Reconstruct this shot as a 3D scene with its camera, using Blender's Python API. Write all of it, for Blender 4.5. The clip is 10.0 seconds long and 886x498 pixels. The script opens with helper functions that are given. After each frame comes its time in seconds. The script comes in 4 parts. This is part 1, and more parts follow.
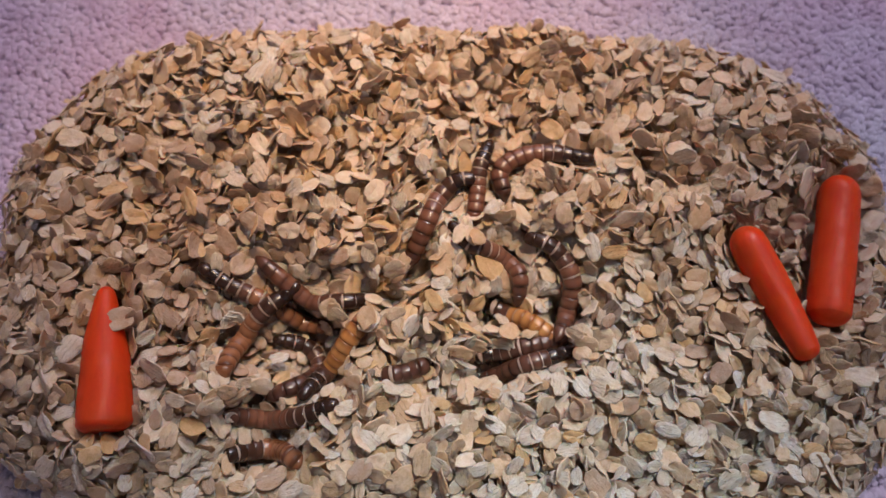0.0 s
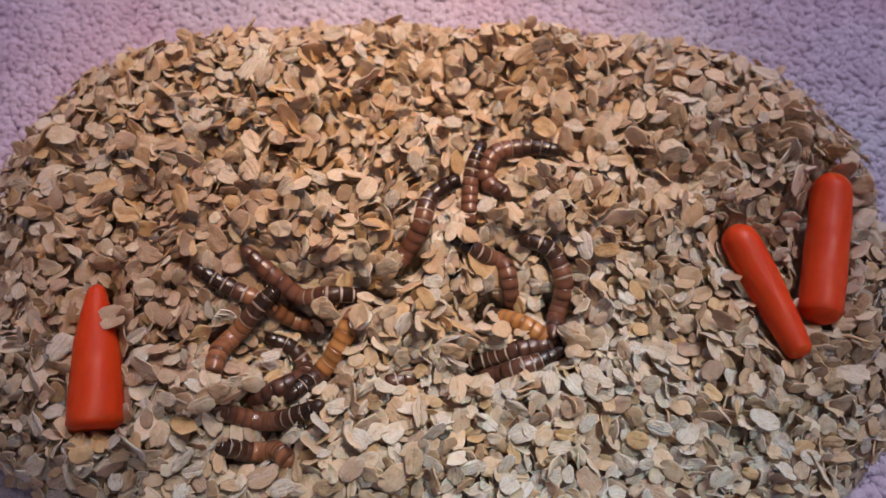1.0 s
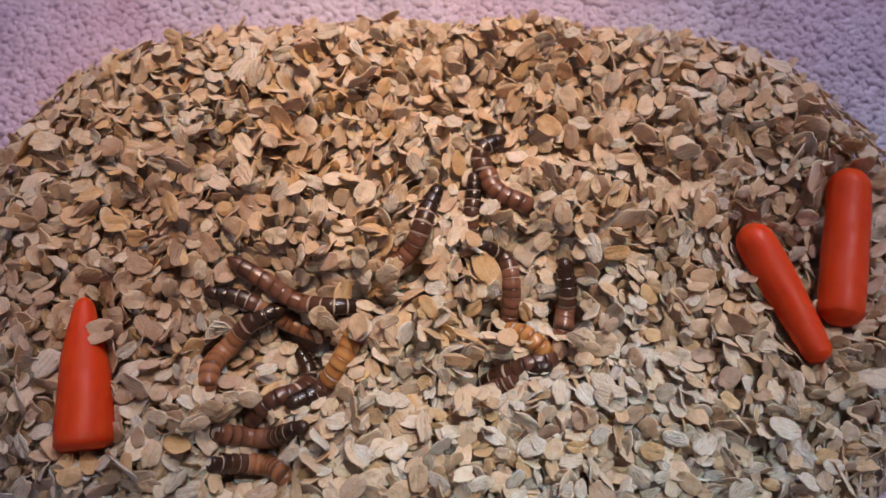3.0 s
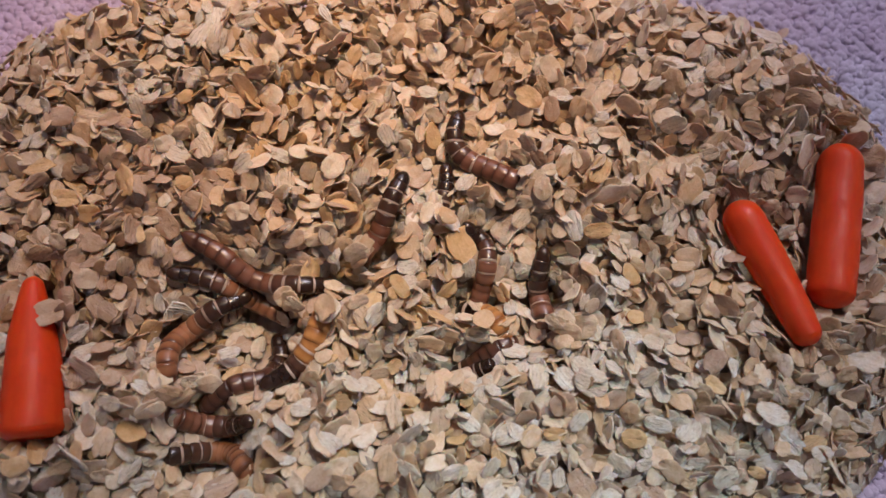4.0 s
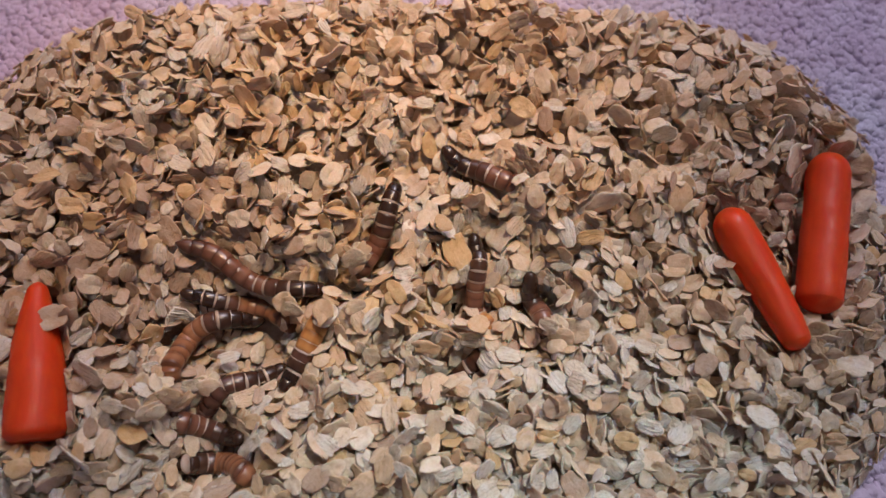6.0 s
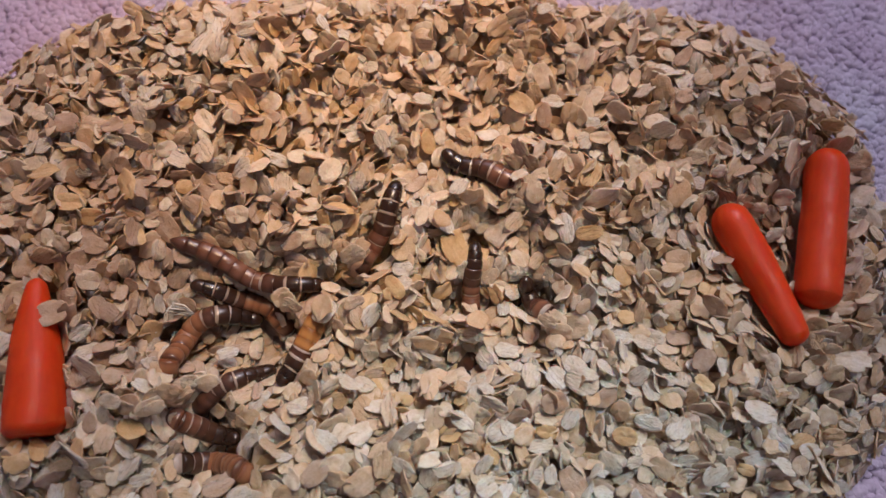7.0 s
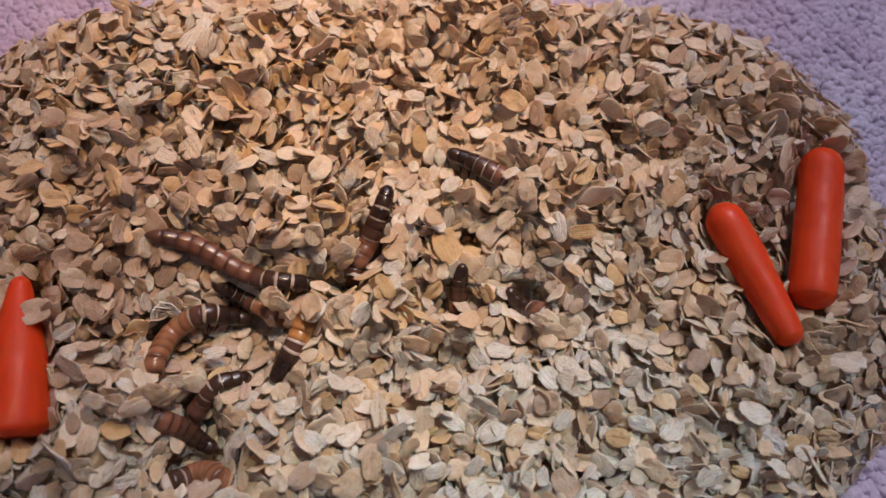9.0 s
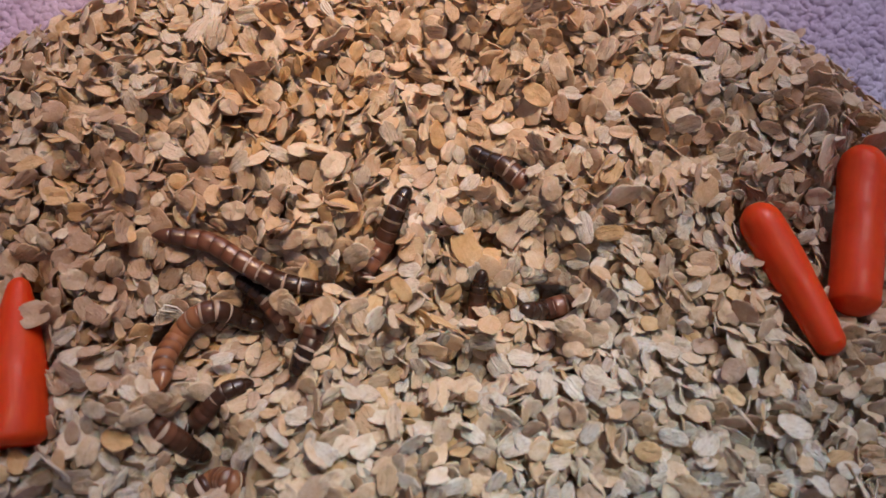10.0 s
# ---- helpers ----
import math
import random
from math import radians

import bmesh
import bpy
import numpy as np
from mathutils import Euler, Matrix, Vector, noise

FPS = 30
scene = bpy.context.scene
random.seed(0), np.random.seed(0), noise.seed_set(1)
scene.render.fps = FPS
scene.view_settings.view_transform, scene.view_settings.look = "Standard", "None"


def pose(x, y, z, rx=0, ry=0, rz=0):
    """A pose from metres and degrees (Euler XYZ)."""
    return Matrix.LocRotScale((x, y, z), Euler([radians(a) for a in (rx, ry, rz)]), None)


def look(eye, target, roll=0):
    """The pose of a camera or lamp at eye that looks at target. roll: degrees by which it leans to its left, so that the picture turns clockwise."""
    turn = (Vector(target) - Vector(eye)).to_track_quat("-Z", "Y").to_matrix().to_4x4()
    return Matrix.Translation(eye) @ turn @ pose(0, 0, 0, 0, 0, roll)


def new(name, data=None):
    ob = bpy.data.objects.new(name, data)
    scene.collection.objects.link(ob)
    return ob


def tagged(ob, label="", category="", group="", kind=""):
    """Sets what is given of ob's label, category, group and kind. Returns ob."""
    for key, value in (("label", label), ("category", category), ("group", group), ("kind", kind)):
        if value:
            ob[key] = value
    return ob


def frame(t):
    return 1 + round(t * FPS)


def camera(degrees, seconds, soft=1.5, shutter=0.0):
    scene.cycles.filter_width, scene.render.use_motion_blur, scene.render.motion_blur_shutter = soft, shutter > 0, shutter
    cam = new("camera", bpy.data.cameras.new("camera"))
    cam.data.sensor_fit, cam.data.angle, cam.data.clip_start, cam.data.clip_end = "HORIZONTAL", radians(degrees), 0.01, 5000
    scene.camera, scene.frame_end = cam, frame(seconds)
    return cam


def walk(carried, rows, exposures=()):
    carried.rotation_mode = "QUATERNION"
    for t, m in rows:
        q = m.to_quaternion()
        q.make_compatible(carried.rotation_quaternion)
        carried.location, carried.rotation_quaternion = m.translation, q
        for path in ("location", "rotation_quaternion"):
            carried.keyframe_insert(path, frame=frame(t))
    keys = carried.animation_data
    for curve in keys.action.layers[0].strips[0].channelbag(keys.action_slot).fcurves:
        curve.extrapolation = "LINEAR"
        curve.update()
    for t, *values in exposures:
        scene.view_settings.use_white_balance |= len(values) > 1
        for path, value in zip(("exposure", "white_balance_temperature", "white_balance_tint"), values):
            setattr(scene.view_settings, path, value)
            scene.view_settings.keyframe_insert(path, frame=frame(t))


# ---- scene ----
cam = camera(63.0, 10.0, soft=1.6)
cam.data.dof.use_dof = True
cam.data.dof.focus_distance = 0.252
cam.data.dof.aperture_fstop = 7.0
PATH = [
    (0, pose(0.0000, -0.0906, 0.2905, 20.25, -0.03, 0.71)),
    (0.5, pose(0.0005, -0.0907, 0.2904, 20.24, -0.02, 0.62)),
    (1, pose(0.0014, -0.0899, 0.2902, 19.97, -0.33, 0.61)),
    (1.5, pose(0.0025, -0.0901, 0.2889, 19.87, -0.49, 0.42)),
    (2, pose(0.0031, -0.0897, 0.2907, 20.05, -0.24, 0.37)),
    (2.2, pose(0.0032, -0.0887, 0.2916, 20.14, -0.12, 0.20)),
    (3.3, pose(-0.0002, -0.0805, 0.2708, 19.36, -0.08, -0.32)),
    (3.5, pose(0.0001, -0.0787, 0.2658, 18.70, -0.24, -0.32)),
    (4, pose(0.0052, -0.0822, 0.2666, 18.80, -1.08, -0.50)),
    (4.5, pose(0.0070, -0.0835, 0.2676, 19.04, -1.18, -0.46)),
    (5, pose(0.0064, -0.0847, 0.2699, 19.57, -1.13, -0.54)),
    (5.5, pose(0.0067, -0.0860, 0.2706, 20.04, -0.94, -0.48)),
    (7, pose(0.0076, -0.0880, 0.2703, 19.96, -0.93, -0.50)),
    (7.5, pose(0.0069, -0.0886, 0.2699, 20.22, -0.83, -0.53)),
    (8, pose(0.0074, -0.0885, 0.2699, 20.24, -0.94, -0.43)),
    (8.5, pose(0.0065, -0.0881, 0.2704, 20.48, -1.09, -0.50)),
    (9, pose(0.0087, -0.0884, 0.2668, 20.22, -1.41, -0.50)),
    (9.5, pose(0.0067, -0.0857, 0.2591, 19.94, -1.65, -0.41)),
    (10, pose(0.0058, -0.0841, 0.2547, 20.37, -0.81, -0.04)),
]
walk(cam, PATH)

# ---- world and light ----
world = bpy.data.worlds.new("sky")
scene.world = world
world.use_nodes = True
wn = world.node_tree
sky = wn.nodes.new("ShaderNodeTexSky")
sky.sky_type, sky.sun_disc = "NISHITA", False
sky.sun_elevation, sky.sun_rotation = radians(35), radians(20)
wn.links.new(sky.outputs[0], wn.nodes["Background"].inputs[0])
wn.nodes["Background"].inputs[1].default_value = 0.08
scene.view_settings.exposure = -0.31


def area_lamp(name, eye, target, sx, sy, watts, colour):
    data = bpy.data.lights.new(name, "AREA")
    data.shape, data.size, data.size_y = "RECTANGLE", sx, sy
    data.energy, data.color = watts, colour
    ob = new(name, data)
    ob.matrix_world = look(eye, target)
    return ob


# far daylight set from the highlights' side; near fill, key and two spots are unseen additions
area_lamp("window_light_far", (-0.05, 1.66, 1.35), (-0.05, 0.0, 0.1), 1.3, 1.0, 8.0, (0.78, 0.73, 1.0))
# unseen soft fill, added to lift flakes that tilt towards the camera
area_lamp("near_fill_light", (-0.2, -1.66, 1.5), (0.0, 0.0, 0.4), 1.3, 1.1, 1.0, (1.0, 0.86, 0.86))
# unseen small key light, added for contrast between flakes
area_lamp("added_key_light", (0.40, 0.80, 1.15), (0.0, 0.03, 0.03), 0.17, 0.17, 9.4, (0.89, 0.84, 1.0))


def added_spot(name, eye, target, watts, colour, degrees, size):
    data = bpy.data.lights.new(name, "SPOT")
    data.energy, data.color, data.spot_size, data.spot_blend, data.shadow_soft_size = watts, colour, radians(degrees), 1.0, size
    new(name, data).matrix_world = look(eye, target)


# unseen narrow spots, added to make a warm pool and a cool pool
added_spot("added_spot_warm", (0.35, 0.85, 2.3), (-0.022, 0.080, 0.03), 275.0, (1.0, 0.65, 0.38), 8.2, 0.08)
added_spot("added_spot_cool", (0.60, 0.45, 2.3), (0.036, -0.126, 0.03), 200.0, (0.78, 0.94, 1.0), 7.6, 0.08)


# ---- materials ----
def material(name, rough=0.6, spec=0.5):
    m = bpy.data.materials.new(name)
    m.use_nodes = True
    b = m.node_tree.nodes["Principled BSDF"]
    b.inputs["Roughness"].default_value = rough
    b.inputs["Specular IOR Level"].default_value = spec
    return m, m.node_tree.nodes, m.node_tree.links, b


def ramp(nodes, stops):
    r = nodes.new("ShaderNodeValToRGB")
    el = r.color_ramp.elements
    while len(el) < len(stops):
        el.new(0.5)
    for e, (p, c) in zip(el, stops):
        e.position, e.color = p, (*c, 1)
    return r


def noise_node(nodes, scale, detail=4, rough=0.6, dims="3D"):
    n = nodes.new("ShaderNodeTexNoise")
    n.noise_dimensions = dims
    n.inputs["Scale"].default_value, n.inputs["Detail"].default_value, n.inputs["Roughness"].default_value = scale, detail, rough
    return n


def mixed(nodes, links, kind, fac, a, b):
    m = nodes.new("ShaderNodeMix")
    m.data_type, m.blend_type = "RGBA", kind
    for k, v in ((0, fac), (6, a), (7, b)):
        if isinstance(v, (int, float)):
            m.inputs[k].default_value = v
        elif isinstance(v, tuple):
            m.inputs[k].default_value = (*v, 1)
        else:
            links.new(v, m.inputs[k])
    return m.outputs[2]


def bump(nodes, links, b, height, strength, distance):
    k = nodes.new("ShaderNodeBump")
    k.inputs["Strength"].default_value, k.inputs["Distance"].default_value = strength, distance
    links.new(height, k.inputs["Height"])
    links.new(k.outputs[0], b.inputs["Normal"])


def math_node(nodes, links, op, a, b=None):
    n = nodes.new("ShaderNodeMath")
    n.operation = op
    for k, v in ((0, a), (1, b)):
        if isinstance(v, (int, float)):
            n.inputs[k].default_value = v
        elif v is not None:
            links.new(v, n.inputs[k])
    return n.outputs[0]


def oat_material(name, stops, frayed=0.0):
    """Rolled oat: one tone a flake, fibres along the grain, a crease and, on some flakes, cracks; thin enough to let light through."""
    m, nodes, links, b = material(name, 0.50, 0.35)
    maths = lambda op, x, y=None: math_node(nodes, links, op, x, y)
    geo, info = nodes.new("ShaderNodeNewGeometry"), nodes.new("ShaderNodeObjectInfo")
    rnd = maths("FRACT", maths("ADD", geo.outputs["Random Per Island"], info.outputs["Random"]))
    tone = ramp(nodes, stops)
    links.new(rnd, tone.inputs[0])
    uv = nodes.new("ShaderNodeUVMap")
    uv.uv_map = "flake"
    stretch = nodes.new("ShaderNodeMapping")
    stretch.inputs["Scale"].default_value = (1.0, 5.0, 1)
    links.new(uv.outputs[0], stretch.inputs[0])
    w = maths("MULTIPLY", rnd, 400.0)
    fibre, blotch, speck = noise_node(nodes, 2.4, 3, 0.55, "4D"), noise_node(nodes, 1.5, 3, 0.55, "4D"), noise_node(nodes, 9.0, 2, 0.5, "4D")
    for n, src in ((fibre, stretch.outputs[0]), (blotch, uv.outputs[0]), (speck, uv.outputs[0])):
        links.new(src, n.inputs["Vector"])
        links.new(w, n.inputs["W"])
    f1 = ramp(nodes, [(0.30, (0.95, 0.92, 0.88)), (0.50, (1.0, 1.0, 1.0)), (0.70, (1.04, 1.05, 1.06))])
    links.new(fibre.outputs[0], f1.inputs[0])
    f2 = ramp(nodes, [(0.32, (0.94, 0.86, 0.74)), (0.60, (1.05, 1.05, 1.05))])
    links.new(blotch.outputs[0], f2.inputs[0])
    f3 = ramp(nodes, [(0.35, (0.93, 0.90, 0.86)), (0.65, (1.04, 1.04, 1.04))])
    links.new(speck.outputs[0], f3.inputs[0])
    c = tone.outputs[0]
    for f in (f1, f2, f3):
        c = mixed(nodes, links, "MULTIPLY", 1.0, c, f.outputs[0])
    split = nodes.new("ShaderNodeSeparateXYZ")
    links.new(uv.outputs[0], split.inputs[0])
    wander = maths("MULTIPLY", maths("SUBTRACT", blotch.outputs[0], 0.5), 0.45)
    across = maths("ADD", split.outputs[1], wander)

    def line(distance, thin, wide):
        r = nodes.new("ShaderNodeMapRange")
        r.inputs["From Min"].default_value, r.inputs["From Max"].default_value = thin, wide
        r.inputs["To Min"].default_value, r.inputs["To Max"].default_value = 1.0, 0.0
        links.new(distance, r.inputs[0])
        return r.outputs[0]

    # the crease along the grain, plainer on some flakes, and finer cracks beside it on the frayed ones
    seen = maths("FRACT", maths("MULTIPLY", rnd, 37.0))
    torn = maths("MINIMUM", maths("ADD", maths("GREATER_THAN", maths("FRACT", maths("MULTIPLY", rnd, 91.0)), 0.80), frayed), 1.0)
    broken = nodes.new("ShaderNodeMapRange")
    broken.inputs["From Min"].default_value, broken.inputs["From Max"].default_value = 0.48, 0.60
    links.new(fibre.outputs[0], broken.inputs[0])
    crease = maths("MULTIPLY", maths("MULTIPLY", line(maths("ABSOLUTE", across), 0.01, 0.10), broken.outputs[0]), maths("MULTIPLY", maths("POWER", seen, 3.0), 0.50))
    near = maths("ABSOLUTE", maths("SUBTRACT", maths("FRACT", maths("MULTIPLY", maths("ADD", across, 0.1), 3.6)), 0.5))
    gaps = line(near, 0.02, 0.15)
    cracks = maths("MULTIPLY", maths("MULTIPLY", gaps, broken.outputs[0]), maths("MULTIPLY", torn, 0.75))
    depth = maths("MAXIMUM", crease, cracks)
    c = mixed(nodes, links, "MULTIPLY", depth, c, (0.36, 0.24, 0.16))
    links.new(c, b.inputs["Base Color"])
    b.inputs["Subsurface Weight"].default_value = 0.25
    b.inputs["Subsurface Radius"].default_value = (1.0, 0.55, 0.30)
    b.inputs["Subsurface Scale"].default_value = 0.0012
    relief = maths("SUBTRACT", maths("MULTIPLY", fibre.outputs[0], maths("ADD", maths("MULTIPLY", torn, 1.3), 0.3)), maths("MULTIPLY", depth, 1.0))
    relief = maths("ADD", relief, maths("ADD", maths("MULTIPLY", blotch.outputs[0], 1.5), maths("MULTIPLY", speck.outputs[0], 0.35)))
    bump(nodes, links, b, relief, 0.7, 0.0008)
    through_light = nodes.new("ShaderNodeBsdfTranslucent")
    links.new(mixed(nodes, links, "MULTIPLY", 1.0, c, (1.0, 0.72, 0.42)), through_light.inputs[0])
    both = nodes.new("ShaderNodeMixShader")
    both.inputs[0].default_value = 0.08
    links.new(b.outputs[0], both.inputs[1])
    links.new(through_light.outputs[0], both.inputs[2])
    links.new(both.outputs[0], nodes["Material Output"].inputs[0])
    return m


def carrot_material():
    m, nodes, links, b = material("peeled_carrot", 0.5, 0.30)
    tc = nodes.new("ShaderNodeTexCoord")
    n1, n2, streak = noise_node(nodes, 110, 3), noise_node(nodes, 900, 3), noise_node(nodes, 420, 2)
    drawn = nodes.new("ShaderNodeMapping")
    drawn.inputs["Scale"].default_value = (1.0, 1.0, 0.12)
    links.new(tc.outputs["Object"], drawn.inputs[0])
    for n in (n1, n2):
        links.new(tc.outputs["Object"], n.inputs["Vector"])
    links.new(drawn.outputs[0], streak.inputs["Vector"])
    wet = ramp(nodes, [(0.45, (0.58, 0.58, 0.58)), (0.72, (0.26, 0.26, 0.26))])
    links.new(n1.outputs[0], wet.inputs[0])
    links.new(wet.outputs[0], b.inputs["Roughness"])
    r = ramp(nodes, [(0.3, (0.560, 0.040, 0.006)), (0.55, (0.656, 0.058, 0.008)), (0.8, (0.688, 0.074, 0.011))])
    links.new(mixed(nodes, links, "MIX", 0.45, n1.outputs[0], streak.outputs[0]), r.inputs[0])
    links.new(r.outputs[0], b.inputs["Base Color"])
    b.inputs["Subsurface Weight"].default_value = 0.85
    b.inputs["Subsurface Radius"].default_value = (1.0, 0.25, 0.08)
    b.inputs["Subsurface Scale"].default_value = 0.0035
    bump(nodes, links, b, mixed(nodes, links, "MIX", 0.5, n2.outputs[0], streak.outputs[0]), 0.25, 0.0005)
    return m


def chitin_material(name, dark, light, rough=0.26, graded=False):
    m, nodes, links, b = material(name, rough, 0.5)
    tc, info = nodes.new("ShaderNodeTexCoord"), nodes.new("ShaderNodeObjectInfo")
    n1, n2 = noise_node(nodes, 260, 3), noise_node(nodes, 1500, 2)
    for n in (n1, n2):
        links.new(tc.outputs["Object"], n.inputs["Vector"])
    mixv = math_node(nodes, links, "ADD", math_node(nodes, links, "MULTIPLY", n1.outputs[0], 0.8), math_node(nodes, links, "MULTIPLY", info.outputs["Random"], 0.3))
    r = ramp(nodes, [(0.3, dark), (0.75, light)])
    links.new(mixv, r.inputs[0])
    shell = r.outputs[0]
    if graded:
        # each ring is palest before its middle and browner towards its hind edge
        split = nodes.new("ShaderNodeSeparateXYZ")
        links.new(tc.outputs["Generated"], split.inputs[0])
        g = ramp(nodes, [(0.08, (0.62, 0.52, 0.46)), (0.30, (1.0, 1.0, 1.0)), (0.55, (0.94, 0.90, 0.86)), (0.82, (0.60, 0.50, 0.43))])
        links.new(split.outputs[1], g.inputs[0])
        shell = mixed(nodes, links, "MULTIPLY", 1.0, shell, g.outputs[0])
    links.new(shell, b.inputs["Base Color"])
    b.inputs["Subsurface Weight"].default_value = 0.15
    b.inputs["Subsurface Radius"].default_value = (1.0, 0.4, 0.15)
    b.inputs["Subsurface Scale"].default_value = 0.001
    b.inputs["Coat Weight"].default_value, b.inputs["Coat Roughness"].default_value = 0.15, 0.2
    bump(nodes, links, b, n2.outputs[0], 0.15, 0.0002)
    return m


def carpet_material(name):
    m, nodes, links, b = material(name, 0.95, 0.1)
    tc, geo = nodes.new("ShaderNodeTexCoord"), nodes.new("ShaderNodeNewGeometry")
    n1, n2, n3 = noise_node(nodes, 9, 3), noise_node(nodes, 45, 3), noise_node(nodes, 700, 3)
    for n in (n1, n2, n3):
        links.new(tc.outputs["Object"], n.inputs["Vector"])
    r = ramp(nodes, [(0.3, (0.560, 0.416, 0.536)), (0.5, (0.640, 0.528, 0.640)), (0.7, (0.704, 0.624, 0.712))])
    links.new(mixed(nodes, links, "MIX", 0.5, n1.outputs[0], n2.outputs[0]), r.inputs[0])
    # broad drift of hue between greyer lavender and pinker mauve
    hue_noise = noise_node(nodes, 5.0, 2)
    links.new(tc.outputs["Object"], hue_noise.inputs["Vector"])
    hue_shift = ramp(nodes, [(0.38, (0.90, 1.04, 1.06)), (0.62, (1.04, 0.96, 1.0))])
    links.new(hue_noise.outputs[0], hue_shift.inputs[0])
    v = ramp(nodes, [(0.0, (0.92, 0.90, 0.92)), (1.0, (1.06, 1.07, 1.07))])
    links.new(geo.outputs["Random Per Island"], v.inputs[0])
    c = mixed(nodes, links, "MULTIPLY", 1.0, mixed(nodes, links, "MULTIPLY", 1.0, r.outputs[0], hue_shift.outputs[0]), v.outputs[0])
    links.new(c, b.inputs["Base Color"])
    b.inputs["Sheen Weight"].default_value = 0.3
    bump(nodes, links, b, n3.outputs[0], 0.6, 0.001)
    return m


def plain_material(name, colour, rough=0.8):
    m, nodes, links, b = material(name, rough, 0.3)
    tc = nodes.new("ShaderNodeTexCoord")
    n = noise_node(nodes, 14, 5)
    links.new(tc.outputs["Object"], n.inputs["Vector"])
    r = ramp(nodes, [(0.3, tuple(v * 0.93 for v in colour)), (0.7, colour)])
    links.new(n.outputs[0], r.inputs[0])
    links.new(r.outputs[0], b.inputs["Base Color"])
    bump(nodes, links, b, n.outputs[0], 0.1, 0.002)
    return m


OAT = oat_material("rolled_oat", [(0.0, (0.613, 0.438, 0.289)), (0.20, (0.664, 0.502, 0.353)), (0.50, (0.707, 0.563, 0.430)), (0.80, (0.740, 0.626, 0.511)), (1.0, (0.766, 0.685, 0.608))])
OAT_WHITE = oat_material("rolled_oat_white", [(0.0, (0.732, 0.651, 0.566)), (1.0, (0.775, 0.732, 0.681))], 1.0)
OAT_PALE = oat_material("rolled_oat_pale", [(0.0, (0.698, 0.570, 0.447)), (1.0, (0.749, 0.651, 0.544))])
# dull flakes; their darker colour also paints shade at the left middle
OAT_PINK = oat_material("rolled_oat_dull_shaded", [(0.0, (0.506, 0.368, 0.284)), (1.0, (0.574, 0.445, 0.353))])
# toasted flakes; their gold also paints warm light into the heap
OAT_GOLD = oat_material("rolled_oat_toasted_lit", [(0.0, (0.638, 0.438, 0.239)), (1.0, (0.698, 0.511, 0.315))])
CARROT = carrot_material()
CARPET = carpet_material("carpet_pile")
WALL = plain_material("wall_paint", (0.52, 0.47, 0.46))
CEILING = plain_material("ceiling_paint", (0.70, 0.69, 0.67))
BLACKISH = chitin_material("dark_head_shell", (0.013, 0.007, 0.005), (0.044, 0.020, 0.012), 0.26)
DARKPLATE = chitin_material("dark_brown_shell", (0.032, 0.014, 0.009), (0.084, 0.035, 0.019), 0.30)
PALE = chitin_material("pale_joint_skin", (0.352, 0.256, 0.200), (0.480, 0.384, 0.320), 0.38)
RINGS = {
    "orange": chitin_material("amber_joint_band", (0.208, 0.072, 0.019), (0.288, 0.112, 0.032), 0.34),
    "amber": chitin_material("russet_joint_band", (0.096, 0.035, 0.018), (0.144, 0.056, 0.029), 0.34),
    "brown": chitin_material("brown_joint_band", (0.052, 0.020, 0.012), (0.088, 0.034, 0.019), 0.34),
    "dark": chitin_material("umber_joint_band", (0.028, 0.011, 0.007), (0.048, 0.019, 0.012), 0.34),
}
PLATES = {
    "orange": chitin_material("orange_shell", (0.448, 0.192, 0.056), (0.560, 0.280, 0.100), 0.30, True),
    "amber": chitin_material("amber_shell", (0.272, 0.116, 0.056), (0.368, 0.172, 0.092), 0.30, True),
    "brown": chitin_material("brown_shell", (0.152, 0.062, 0.037), (0.240, 0.108, 0.068), 0.30, True),
    "dark": chitin_material("umber_shell", (0.068, 0.029, 0.019), (0.136, 0.060, 0.040), 0.30, True),
}


# ---- building helpers ----
def mesh_from(name, verts, faces, mats, smooth=True, uv=None, slots=None):
    me = bpy.data.meshes.new(name)
    me.from_pydata([tuple(v) for v in verts], [], [tuple(f) for f in faces])
    for m in mats:
        me.materials.append(m)
    me.polygons.foreach_set("use_smooth", [smooth] * len(me.polygons))
    if slots is not None:
        me.polygons.foreach_set("material_index", slots)
    if uv is not None:
        layer = me.uv_layers.new(name="flake")
        idx = np.empty(len(me.loops), dtype=np.int32)
        me.loops.foreach_get("vertex_index", idx)
        layer.data.foreach_set("uv", np.asarray(uv, dtype=np.float32)[idx].ravel())
    me.update()
    return me


def part(name, me, parent, label=""):
    ob = new(name, me)
    ob.parent = parent
    return tagged(ob, label)


def box(name, size, centre, mat, parent=None, bevel=0.004):
    bm = bmesh.new()
    bmesh.ops.create_cube(bm, size=1.0)
    bmesh.ops.scale(bm, vec=size, verts=bm.verts)
    if bevel:
        bmesh.ops.bevel(bm, geom=bm.edges[:], offset=bevel, segments=2, affect="EDGES")
    me = bpy.data.meshes.new(name)
    bm.to_mesh(me)
    bm.free()
    me.materials.append(mat)
    ob = new(name, me)
    ob.location = centre
    ob.parent = parent
    return ob


# ---- the plan of the oat pile, in metres ----
CX, CY, HALF, BACK, FRONT = 0.000, 0.010, 0.1845, 0.1030, 0.1125
CARPET_TOP = 0.004
LOW = np.array([-0.215, -0.135])
CELL = 0.001
NX, NY = 430, 275
GX, GY = np.meshgrid(LOW[0] + CELL * np.arange(NX), LOW[1] + CELL * np.arange(NY), indexing="ij")
rng = np.random.default_rng(7)


